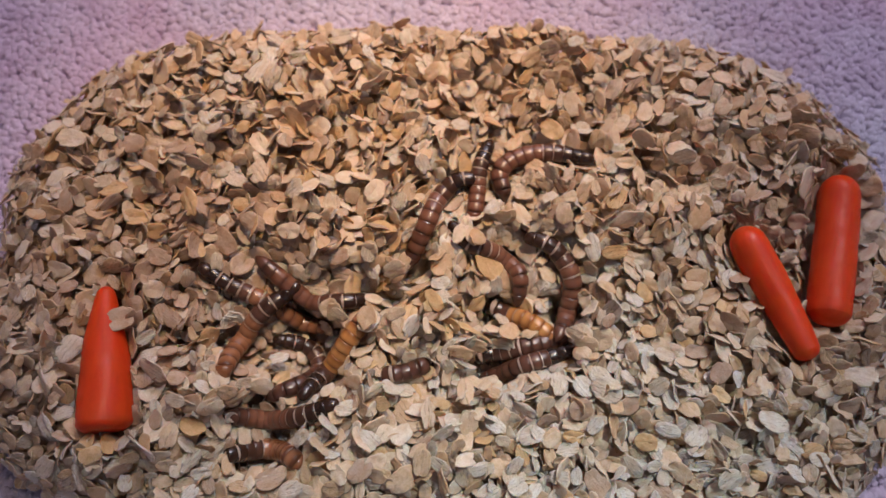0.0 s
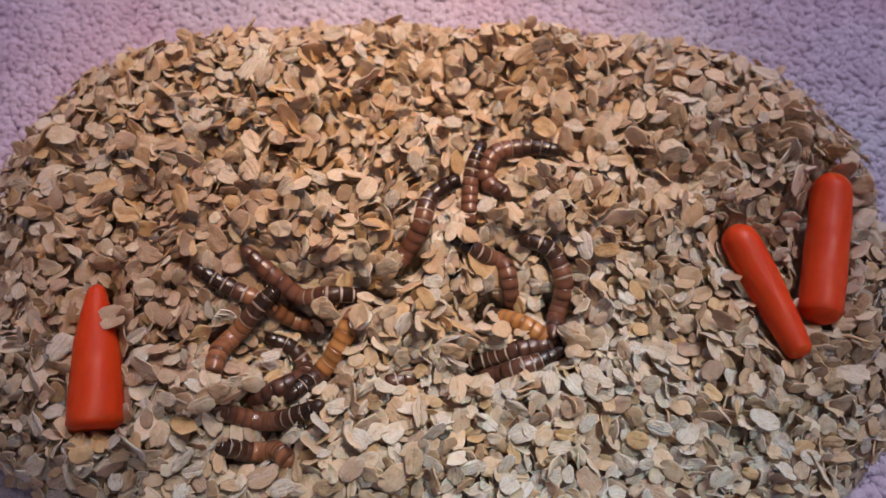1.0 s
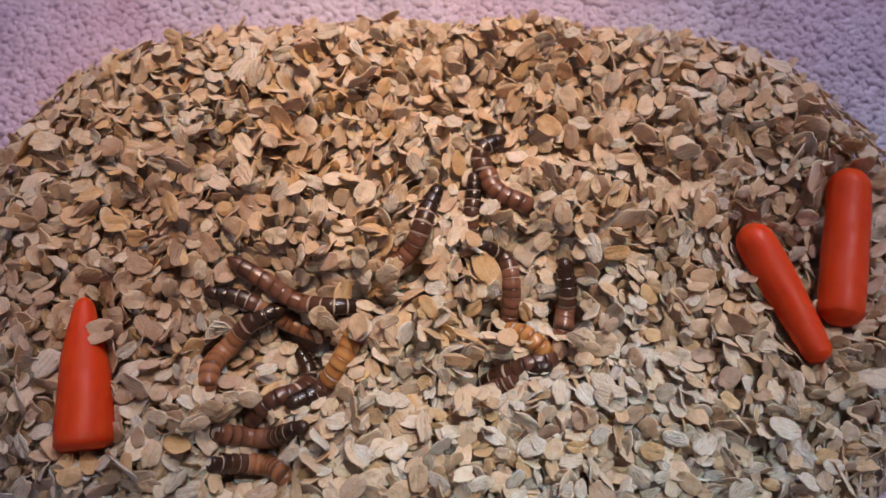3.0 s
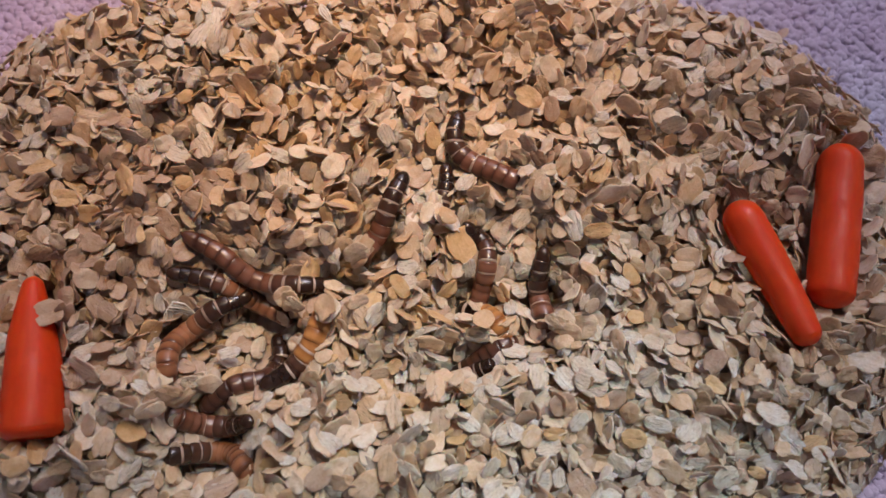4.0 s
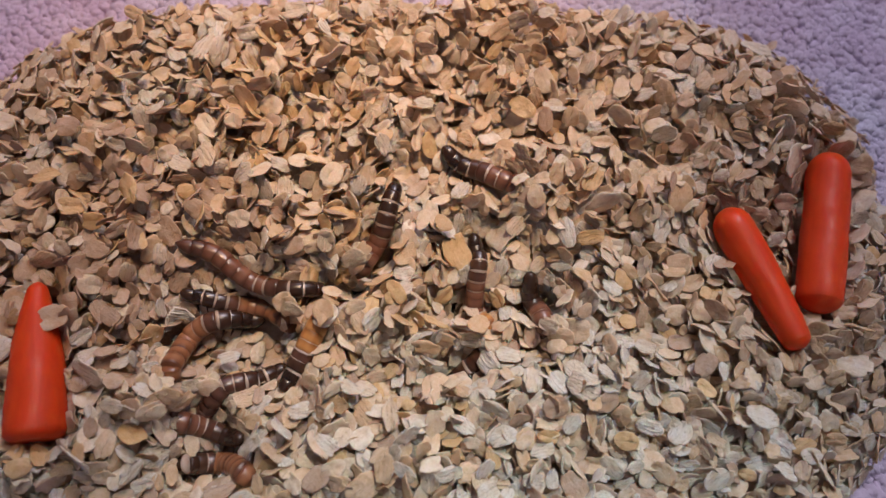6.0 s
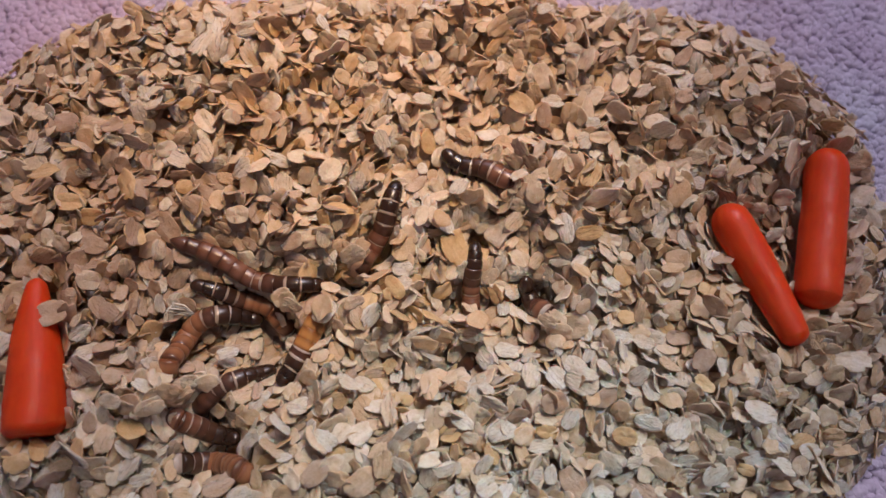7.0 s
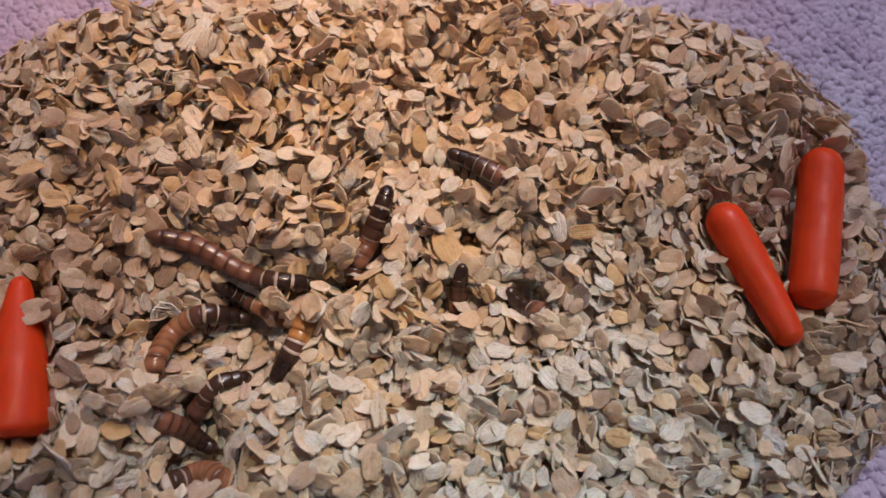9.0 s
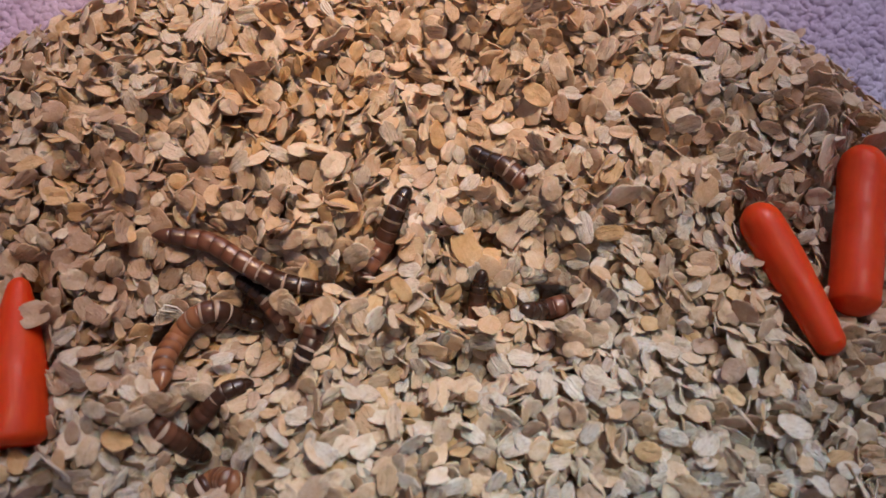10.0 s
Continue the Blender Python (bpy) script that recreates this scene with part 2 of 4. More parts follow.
def bumps(scale, seed):
    """Smooth noise over the plan."""
    r = np.random.default_rng(seed)
    n = np.zeros_like(GX)
    for _ in range(14):
        a, ph, k = r.uniform(0, 2 * math.pi), r.uniform(0, 2 * math.pi), r.uniform(0.6, 1.5) / scale
        n += np.sin((GX * math.cos(a) + GY * math.sin(a)) * k * 2 * math.pi + ph)
    return n / 3.7


def blurred(a, cells):
    for _ in range(2):
        for axis in (0, 1):
            k = np.cumsum(np.pad(a, [(cells + 1, cells) if i == axis else (0, 0) for i in (0, 1)], mode="edge"), axis=axis)
            hi = np.take(k, range(2 * cells + 1, k.shape[axis]), axis=axis)
            lo = np.take(k, range(0, k.shape[axis] - 2 * cells - 1), axis=axis)
            a = (hi - lo) / (2 * cells + 1)
    return a


def sample(grid, x, y):
    i = min(max(int((x - LOW[0]) / CELL + 0.5), 0), NX - 1)
    j = min(max(int((y - LOW[1]) / CELL + 0.5), 0), NY - 1)
    return float(grid[i, j])


# mealworm larvae: length and radius in mm, tone, which end is dug in (1 end, 0 start, 2 both, -1 none), places in mm on the pile
WORMS = []
WORMS.append((52, 3.74, "amber", 1, 2.2, (
    (0, (-56, -10), (-70, -21), (-78, -32), (-79, -43)),
    (1, (-59, -10), (-69, -21), (-79, -31), (-80, -42)),
    (2, (-58, -10), (-70, -23), (-79, -33), (-79, -43)),
    (3.5, (-57, -16), (-70, -22), (-80, -31), (-80, -43)),
    (4.5, (-56, -16), (-68, -24), (-79, -32), (-79, -42)),
    (5.5, (-53, -20), (-65, -23), (-77, -29), (-79, -41)),
    (7.5, (-53, -23), (-66, -23), (-76, -28), (-79, -42)),
    (9, (-53, -23), (-66, -23), (-78, -29), (-79, -42)),
    (10, (-52, -24), (-65, -21), (-76, -26), (-79, -35), (-77, -46)),
)))
WORMS.append((58, 3.41, "brown", -1, 1.2, (
    (0, (-28, -14), (-39, -16), (-50, -15), (-60, -9), (-70, -1)),
    (1, (-25, -13), (-38, -14), (-51, -14), (-62, -7), (-73, 2)),
    (2, (-26, -14), (-39, -15), (-51, -12), (-62, -6), (-73, 1)),
    (3.5, (-27, -14), (-40, -15), (-54, -12), (-65, -5), (-76, 1)),
    (4.5, (-27, -13), (-41, -14), (-55, -11), (-66, -3), (-77, 2)),
    (5.5, (-29, -13), (-42, -14), (-56, -10), (-67, -2), (-78, 1)),
    (7.5, (-30, -13), (-42, -14), (-55, -11), (-68, -4), (-81, 0)),
    (9, (-29, -13), (-42, -13), (-55, -9), (-70, -1), (-84, 1)),
    (10, (-30, -14), (-42, -13), (-55, -7), (-68, 0), (-83, 1)),
)))
WORMS.append((50, 3.41, "amber", 1, -0.6, (
    (0, (-92, -4), (-81, -10), (-69, -15), (-55, -21), (-45, -23)),
    (1, (-91, -5), (-79, -11), (-67, -16), (-54, -21), (-45, -23)),
    (2, (-87, -8), (-76, -11), (-65, -17), (-53, -20), (-44, -23)),
    (3.5, (-83, -10), (-70, -12), (-57, -17), (-43, -24)),
    (4.5, (-82, -11), (-70, -13), (-58, -16), (-49, -20)),
    (5.5, (-80, -15), (-67, -17), (-54, -17), (-45, -21)),
    (7.5, (-72, -13), (-60, -16), (-50, -19), (-45, -24)),
    (9, (-63, -13), (-53, -17), (-45, -21)),
    (10, (-58, -11), (-51, -15), (-45, -21)),
)))
WORMS.append((46, 3.85, "orange", 1, 1.0, (
    (0, (-51, -51), (-45, -42), (-38, -34), (-30, -23)),
    (1, (-53, -52), (-46, -45), (-37, -35), (-31, -23)),
    (2, (-51, -51), (-43, -44), (-35, -35), (-29, -25)),
    (3.5, (-53, -48), (-44, -44), (-35, -36), (-30, -24)),
    (4.5, (-43, -47), (-38, -43), (-32, -35), (-29, -26)),
    (5.5, (-41, -47), (-38, -42), (-34, -34), (-30, -26)),
    (7.5, (-42, -46), (-39, -42), (-35, -36), (-31, -28)),
    (9, (-40, -45), (-37, -41), (-34, -36), (-31, -28)),
    (10, (-37, -41), (-35, -38), (-33, -34), (-31, -28)),
)))
WORMS.append((50, 3.41, "dark", 1, -0.8, (
    (0, (-65, -28), (-53, -30), (-48, -38), (-52, -45), (-63, -50)),
    (1, (-65, -28), (-55, -32), (-50, -41), (-56, -47), (-68, -52)),
    (2, (-60, -29), (-51, -34), (-48, -41), (-57, -47), (-68, -53)),
    (3.5, (-50, -27), (-48, -35), (-50, -43), (-59, -47), (-67, -53)),
    (4.5, (-47, -32), (-46, -38), (-49, -45), (-58, -47), (-68, -52)),
    (5.5, (-44, -37), (-51, -43), (-60, -46), (-67, -52)),
    (7.5, (-49, -42), (-59, -46), (-68, -52)),
    (9, (-51, -44), (-60, -47), (-66, -53)),
    (10, (-53, -44), (-60, -47), (-66, -52)),
)))
WORMS.append((48, 3.63, "brown", 1, 0, (
    (0, (-38, -54), (-51, -58), (-65, -58), (-77, -58)),
    (1, (-40, -55), (-52, -59), (-64, -59), (-78, -57)),
    (2, (-43, -57), (-55, -60), (-66, -60), (-78, -59)),
    (3.5, (-48, -57), (-57, -59), (-67, -59), (-77, -58)),
    (4.5, (-55, -62), (-63, -61), (-71, -60), (-77, -58)),
    (5.5, (-56, -63), (-63, -61), (-69, -59), (-75, -58)),
    (7.5, (-59, -65), (-66, -63), (-71, -61), (-76, -59)),
    (9, (-62, -67), (-67, -64), (-71, -61), (-76, -59)),
    (10, (-66, -66), (-70, -64), (-74, -61), (-77, -59)),
)))
WORMS.append((46, 3.85, "amber", 2, -1.0, (
    (0, (-76, -71), (-67, -68), (-57, -70), (-52, -73)),
    (1, (-76, -69), (-66, -70), (-57, -70), (-52, -73)),
    (2, (-77, -70), (-68, -70), (-57, -71), (-53, -74)),
    (3.5, (-77, -68), (-68, -67), (-58, -69), (-53, -72)),
    (4.5, (-76, -71), (-68, -69), (-59, -70), (-54, -75)),
    (5.5, (-74, -71), (-66, -70), (-58, -71), (-52, -75)),
    (7.5, (-75, -74), (-67, -73), (-58, -74), (-53, -76)),
    (9, (-72, -78), (-66, -75), (-60, -75), (-56, -77)),
    (10, (-66, -76), (-61, -73), (-55, -74)),
)))
WORMS.append((44, 3.3, "dark", 2, -1.5, (
    (0, (-19, -43), (-14, -42), (-9, -40)),
    (1, (-16, -46, -3), (-13, -45, -3), (-10, -44, -3)),
    (10, (-7, -49, -9), (-6, -49, -9), (-3, -48, -9)),
)))
WORMS.append((52, 3.74, "brown", 1, 0, (
    (0, (14, 32), (4, 31), (-3, 24), (-8, 12), (-14, 1)),
    (1, (7, 31), (-3, 24), (-7, 11), (-15, 0)),
    (2, (3, 30), (-2, 24), (-7, 11), (-15, 1)),
    (3.5, (-2, 27), (-6, 17), (-10, 7), (-16, 1)),
    (4.5, (-4, 22), (-7, 15), (-11, 6), (-15, 0)),
    (5.5, (-5, 23), (-7, 16), (-10, 7), (-15, -1)),
    (7.5, (-4, 21), (-6, 14), (-9, 6), (-14, -1)),
    (9, (-4, 19), (-6, 12), (-10, 4), (-14, -3)),
    (10, (-3, 18), (-6, 12), (-10, 4), (-15, -4)),
)))
WORMS.append((50, 3.74, "brown", 1, 0.8, (
    (0, (56, 40), (43, 43), (30, 42), (21, 36), (22, 28)),
    (1, (47, 43), (34, 45), (22, 42), (18, 32), (25, 25)),
    (2, (36, 48), (23, 47), (18, 38), (20, 29), (31, 24)),
    (3.5, (19, 48), (14, 38), (20, 28), (32, 21)),
    (4.5, (15, 44), (16, 33), (26, 27), (37, 21)),
    (5.5, (13, 38), (18, 32), (25, 28), (35, 23)),
    (7.5, (14, 33), (20, 29), (27, 27), (36, 22)),
    (9, (18, 33), (24, 30), (30, 26), (37, 22)),
    (10, (19, 33), (24, 29), (29, 26), (35, 21)),
)))
WORMS.append((44, 3.3, "brown", 1, 0, (
    (0, (17, 48), (13, 37), (12, 27), (11, 19)),
    (1, (17, 47), (13, 35), (12, 25), (12, 18)),
    (2, (15, 42), (13, 31), (12, 22)),
    (3.5, (12, 30), (12, 23), (11, 17)),
    (4.5, (11, 25), (11, 19), (10, 15)),
    (5.5, (10, 21, -1), (9, 17, -1), (9, 12, -1)),
    (7.5, (8, 17, -5), (8, 14, -5), (8, 10, -5)),
    (10, (10, 12, -9), (10, 9, -9), (10, 6, -9)),
)))
WORMS.append((48, 3.41, "brown", 1, 0, (
    (0, (2, 14), (9, 6), (20, 4), (28, -3), (28, -12)),
    (1, (3, 9), (15, 3), (25, 0), (28, -11)),
    (2, (7, 7), (19, 5), (28, -2), (29, -12)),
    (3.5, (17, 7), (25, 3), (26, -6), (24, -16)),
    (4.5, (19, 6), (25, 0), (25, -9), (23, -17)),
    (5.5, (22, 7), (25, -1), (24, -10), (23, -19)),
    (7.5, (24, -1), (22, -10), (22, -19)),
    (9, (22, -7), (21, -13), (21, -20)),
    (10, (22, -8), (21, -14), (21, -19)),
)))
WORMS.append((50, 3.74, "brown", 1, 1.0, (
    (0, (31, 10), (42, 4), (48, -7), (46, -20), (42, -28)),
    (1, (32, 8), (43, 3), (48, -9), (45, -21), (43, -28)),
    (2, (39, 4), (47, 0), (49, -11), (46, -23)),
    (3.5, (46, -1), (45, -8), (45, -16), (44, -22)),
    (4.5, (44, -4), (43, -11), (44, -19), (46, -25)),
    (5.5, (43, -7), (43, -13), (45, -19), (46, -24)),
    (7.5, (41, -12), (43, -16), (45, -20), (48, -23)),
    (9, (39, -15), (42, -18), (46, -21), (49, -24)),
    (10, (36, -20), (40, -20), (43, -19), (47, -18)),
)))
WORMS.append((46, 3.63, "orange", 2, -1.2, (
    (0, (20, -14), (29, -19), (39, -26)),
    (1, (19, -16), (29, -21), (39, -27)),
    (2, (20, -18), (30, -21), (39, -27)),
    (3.5, (21, -21), (28, -24), (33, -29)),
    (4.5, (21, -19, -1), (25, -21, -1), (28, -26, -1)),
    (5.5, (22, -18, -2), (24, -20, -2), (28, -24, -2)),
    (7.5, (21, -23, -6), (23, -24, -6), (26, -27, -6)),
    (10, (21, -25, -9), (22, -26, -9), (24, -28, -9)),
)))
WORMS.append((48, 3.63, "dark", 2, -2.4, (
    (0, (16, -33), (29, -31), (45, -27)),
    (1, (16, -36), (29, -33), (43, -30)),
    (2, (18, -37), (30, -34), (45, -31)),
    (3.5, (19, -40, -1), (26, -37, -1), (34, -34, -1)),
    (4.5, (18, -41, -2), (23, -38, -2), (29, -34, -2)),
    (5.5, (18, -41, -3), (22, -38, -3), (27, -34, -3)),
    (7.5, (18, -41, -7), (20, -40, -7), (22, -38, -7)),
    (10, (16, -41, -9), (18, -40, -9), (20, -39, -9)),
)))
WORMS.append((48, 3.52, "dark", 1, -1.6, (
    (0, (48, -32), (33, -37), (19, -41)),
    (1, (47, -33), (34, -39), (21, -42)),
    (2, (48, -34), (33, -38), (21, -41)),
    (3.5, (32, -38, -2), (25, -40, -2), (20, -43, -2)),
    (4.5, (27, -41, -4), (22, -43, -4), (19, -45, -4)),
    (5.5, (24, -40, -5), (21, -42, -5), (18, -44, -5)),
    (7.5, (21, -43, -8), (19, -44, -8), (18, -45, -8)),
    (10, (18, -43, -10), (17, -44, -10), (15, -44, -10)),
)))

CARROTS = (
    # ends on the pile (x, y), radii along the root, sunk
    ((-0.1255, -0.0125), (-0.1180, -0.0645), (0.0026, 0.0052, 0.0074, 0.0086, 0.0092, 0.0094), 0.35, "flat"),
    ((0.1120, 0.0136), (0.1302, -0.0370), (0.0066, 0.0070, 0.0068, 0.0062, 0.0055, 0.0045), 0.30, "round"),
    ((0.1545, 0.0358), (0.1392, -0.0242), (0.0074, 0.0076, 0.0077, 0.0078, 0.0078, 0.0073), 0.30, "round"),
)

u, v = (GX - CX) / HALF, (GY - CY) / np.where(GY > CY, BACK, FRONT)
power = np.where(GY > CY, 3.0, 3.7)
inside = (np.abs(u) ** power + np.abs(v) ** power) ** (1 / power) + 0.012 * bumps(0.07, 3)
depth_in = (1 - inside) * 0.115
profile = np.clip(depth_in / 0.030, 0, 1)
profile = np.sqrt(np.clip(1 - (1 - profile) ** 2, 0, 1))
TOP = CARPET_TOP + (0.0308 - 0.0064 * GX + 0.051 * GY + 0.0022 * bumps(0.055, 5) + 0.0012 * bumps(0.022, 9)) * profile
# a low ridge at the back and a dip in front of it, shaped to darken that side
TOP += profile * (0.0035 * np.exp(-((GX + 0.075) ** 2 + (GY - 0.045) ** 2) / 0.035 ** 2) - 0.0030 * np.exp(-((GX + 0.100) ** 2 + (GY + 0.005) ** 2) / 0.028 ** 2))
SHAPE = TOP - 0.0032 * profile
furrow = np.zeros_like(TOP)
for length, radius, tone, dug, lift, rows in WORMS:
    for t, *pts in rows:
        for a, b in zip(pts, pts[1:]):
            for f in np.linspace(0, 1, 5):
                x, y = (a[0] + (b[0] - a[0]) * f) / 1000, (a[1] + (b[1] - a[1]) * f) / 1000
                furrow = np.maximum(furrow, np.exp(-((GX - x) ** 2 + (GY - y) ** 2) / 0.0050 ** 2))
SHAPE -= 0.0050 * furrow
for a, b, radii, sunk, end in CARROTS:
    for f in np.linspace(0.05, 0.95, 12):
        x, y = a[0] + (b[0] - a[0]) * f, a[1] + (b[1] - a[1]) * f
        SHAPE = np.minimum(SHAPE, TOP - 0.0032 * profile - 0.006 * np.exp(-((GX - x) ** 2 + (GY - y) ** 2) / 0.0075 ** 2))
# holes dug by the larvae, the hollow between two carrots, and broad dips added to shade the larvae
for x, y, r, d in ((0.010, -0.043, 0.0062, 0.017), (-0.031, -0.012, 0.006, 0.014), (-0.009, -0.005, 0.006, 0.010), (0.013, -0.020, 0.006, 0.010), (-0.078, -0.026, 0.004, 0.007), (-0.058, -0.034, 0.008, 0.006),
                   (0.040, -0.032, 0.010, 0.004), (-0.062, -0.068, 0.006, 0.007), (0.0, 0.075, 0.004, 0.006), (-0.016, 0.062, 0.004, 0.006), (0.134, 0.006, 0.009, 0.004), (-0.060, -0.030, 0.022, 0.007), (0.036, -0.024, 0.020, 0.006), (-0.066, -0.064, 0.016, 0.003)):
    SHAPE -= d * np.exp(-((GX - x) ** 2 + (GY - y) ** 2) / r ** 2)


# mouths of burrows that stay open: place and radius
BURROWS = ((-0.081, -0.027, 0.0045), (-0.046, -0.027, 0.0055), (-0.048, -0.037, 0.0045), (0.018, -0.040, 0.0062), (-0.020, -0.011, 0.0065), (-0.070, -0.035, 0.0050), (-0.068, -0.055, 0.005), (-0.056, -0.020, 0.004), (0.019, -0.018, 0.0065),
           (0.045, -0.017, 0.005), (-0.061, -0.065, 0.004), (-0.011, 0.002, 0.004), (-0.069, -0.072, 0.004), (-0.042, -0.042, 0.003), (0.026, 0.006, 0.0035))
for x, y, r in BURROWS:
    SHAPE -= 0.012 * np.exp(-((GX - x) ** 2 + (GY - y) ** 2) / (r * 1.1) ** 2)
SHAPE = np.maximum(SHAPE, TOP - 0.0185)


# ---- rolled oat flakes ----
SEG = 20
TOP_RINGS, UNDER_RINGS = (0.36, 0.68, 0.92, 1.0), (0.68, 1.0)


def flake_shape(seed):
    """One flake of unit half-length: a thin pressed oval with a crease, lengthwise ridges, cracked ends, a wavy rim and a bend. Returns points, faces and its own plan."""
    r = random.Random(seed)
    wide, egg, thick = r.uniform(0.55, 0.77), r.uniform(-0.15, 0.15), r.uniform(0.040, 0.062)
    ragged = r.choice((0.025, 0.035, 0.05, 0.065, 0.10))
    cup, bend, twist = r.uniform(-0.34, 0.26), r.uniform(-0.16, 0.12), r.uniform(-0.20, 0.20)
    crease, groove = r.choice((0.0, 0.03, 0.06, 0.10)), r.uniform(-0.06, 0.06)
    ridge, wave, waves = r.uniform(0.006, 0.020), r.uniform(0.02, 0.08), r.choice((3, 4, 5))
    peel, peel_at = r.choice((0.0, 0.0, 0.05, 0.09)), r.uniform(-0.35, 0.35)
    ph = [r.uniform(0, 6.3) for _ in range(6)]
    rim = [r.uniform(-1, 1) for _ in range(SEG)]
    cracks = {}
    for _ in range(r.choice((0, 1, 1, 2, 3)) + (2 if ragged > 0.06 else 0)):
        end = r.choice((0, SEG // 2))
        cracks[(end + r.choice((-2, -1, 0, 1, 2))) % SEG] = r.uniform(0.06, 0.24)
    if r.random() < 0.25:
        cracks[r.randrange(SEG)] = r.uniform(0.06, 0.16)

    def place(s, ring):
        a = 2 * math.pi * s / SEG
        edge = max(0.0, (ring - 0.6) / 0.4)
        out = 1 + edge * (ragged * (0.5 * math.sin(3 * a + ph[0]) + 0.4 * math.sin(5 * a + ph[1]) + 0.9 * rim[s]) - cracks.get(s, 0.0))
        c, s1 = math.cos(a), math.sin(a)
        x, y = ring * out * math.copysign(abs(c) ** 0.88, c), ring * out * math.copysign(abs(s1) ** 0.88, s1) * wide * (1 + egg * c)
        z = cup * y * y + bend * x * x + twist * x * y + wave * ring ** 3 * math.sin(waves * a + ph[2])
        z += ridge * math.sin(15 * y + 1.5 * x + ph[3]) + 0.02 * math.sin(5 * x + ph[4]) * math.sin(6 * y + ph[5])
        z -= crease * math.exp(-(((y - groove) / 0.10) ** 2)) * (1 - 0.3 * ring)
        z += peel * (0.5 + 0.5 * math.tanh((y - peel_at) / 0.05))
        return x, y, z

    verts, plan = [], []

    def layer(rings, side):
        start = len(verts)
        x, y, z = place(0, 0.0)
        verts.append((x, y, z + side * thick))
        plan.append((x, y))
        for ring in rings:
            for s in range(SEG):
                x, y, z = place(s, ring)
                verts.append((x, y, z + side * thick * (1.0 if ring < 0.8 else 0.85 if ring < 0.95 else 0.45)))
                plan.append((x, y))
        return start

    faces = []
    starts = []
    for rings, side in ((TOP_RINGS, 1), (UNDER_RINGS, -1)):
        o = layer(rings, side)
        starts.append(o)
        for k in range(len(rings)):
            for s in range(SEG):
                n = (s + 1) % SEG
                if k == 0:
                    f = (o, o + 1 + s, o + 1 + n)
                else:
                    p, q = o + 1 + (k - 1) * SEG, o + 1 + k * SEG
                    f = (p + s, q + s, q + n, p + n)
                faces.append(f if side > 0 else tuple(reversed(f)))
    p, q = starts[0] + 1 + (len(TOP_RINGS) - 1) * SEG, starts[1] + 1 + (len(UNDER_RINGS) - 1) * SEG
    for s in range(SEG):
        n = (s + 1) % SEG
        faces.append((p + s, q + s, q + n, p + n))
    return np.array(verts), faces, np.array(plan), ragged, wide


KINDS = [flake_shape(100 + k) for k in range(36)]
ROUGH_KINDS = [k for k, shape in enumerate(KINDS) if shape[3] > 0.06]
SMOOTH_KINDS = [k for k, shape in enumerate(KINDS) if shape[3] < 0.06]
NARROW = min(range(len(KINDS)), key=lambda k: KINDS[k][4] + KINDS[k][3])
heap = SHAPE - 0.0070
heap = np.where(profile > 0, np.maximum(heap, CARPET_TOP - 0.002), CARPET_TOP)
core_z = np.where(profile > 0.3, np.maximum(heap - 0.0040, CARPET_TOP + 0.002), heap - 0.0040)
flakes = []


def settle(x, y, size, yaw, tip, tip_way, kind, lift=0.0):
    """Lays one flake on the heap and raises the heap by it."""
    global heap
    for a, b, radii, sunk, end in CARROTS:
        f = ((x - a[0]) * (b[0] - a[0]) + (y - a[1]) * (b[1] - a[1])) / ((b[0] - a[0]) ** 2 + (b[1] - a[1]) ** 2)
        if -0.04 < f < 1.03 and math.hypot(x - a[0] - f * (b[0] - a[0]), y - a[1] - f * (b[1] - a[1])) < 0.95 * radii[min(max(int(f * 6), 0), 5)] + 1.1 * size * math.sin(tip) ** 2:
            return
    i, j = int((x - LOW[0]) / CELL), int((y - LOW[1]) / CELL)
    k = 5
    if sample(profile, x, y) < 0.35:
        return
    if not (k + 1 < i < NX - k - 2 and k + 1 < j < NY - k - 2):
        return
    lx, ly = GX[i - k:i + k + 1, j - k:j + k + 1] - x, GY[i - k:i + k + 1, j - k:j + k + 1] - y
    c, s = math.cos(yaw), math.sin(yaw)
    under = ((lx * c + ly * s) / size) ** 2 + ((-lx * s + ly * c) / (0.68 * size)) ** 2 < 1
    local = heap[i - k:i + k + 1, j - k:j + k + 1]
    zs = local[under]
    gx = float(np.mean(local[k + 1:, :]) - np.mean(local[:k, :])) / (CELL * (k + 1))
    gy = float(np.mean(local[:, k + 1:]) - np.mean(local[:, :k])) / (CELL * (k + 1))
    gx, gy = max(-1.1, min(1.1, gx)), max(-1.1, min(1.1, gy))
    normal = Vector((-gx + math.tan(tip) * math.cos(tip_way), -gy + math.tan(tip) * math.sin(tip_way), 1)).normalized()
    plane = -(normal.x * lx + normal.y * ly) / normal.z
    z = float(np.percentile(zs - plane[under], 91)) + 0.0003 + lift
    if z > sample(TOP, x, y) + (0.0035 if sample(profile, x, y) < 0.85 else 0.009):
        return
    side = normal.cross(Vector((c, s, 0))).normalized()
    turn = Matrix((side.cross(normal), side, normal)).transposed()
    local[under] = np.maximum(local[under], np.minimum(z + plane[under] + 0.0004, local[under] + 0.0045))
    flakes.append((x, y, z, size, turn, kind))


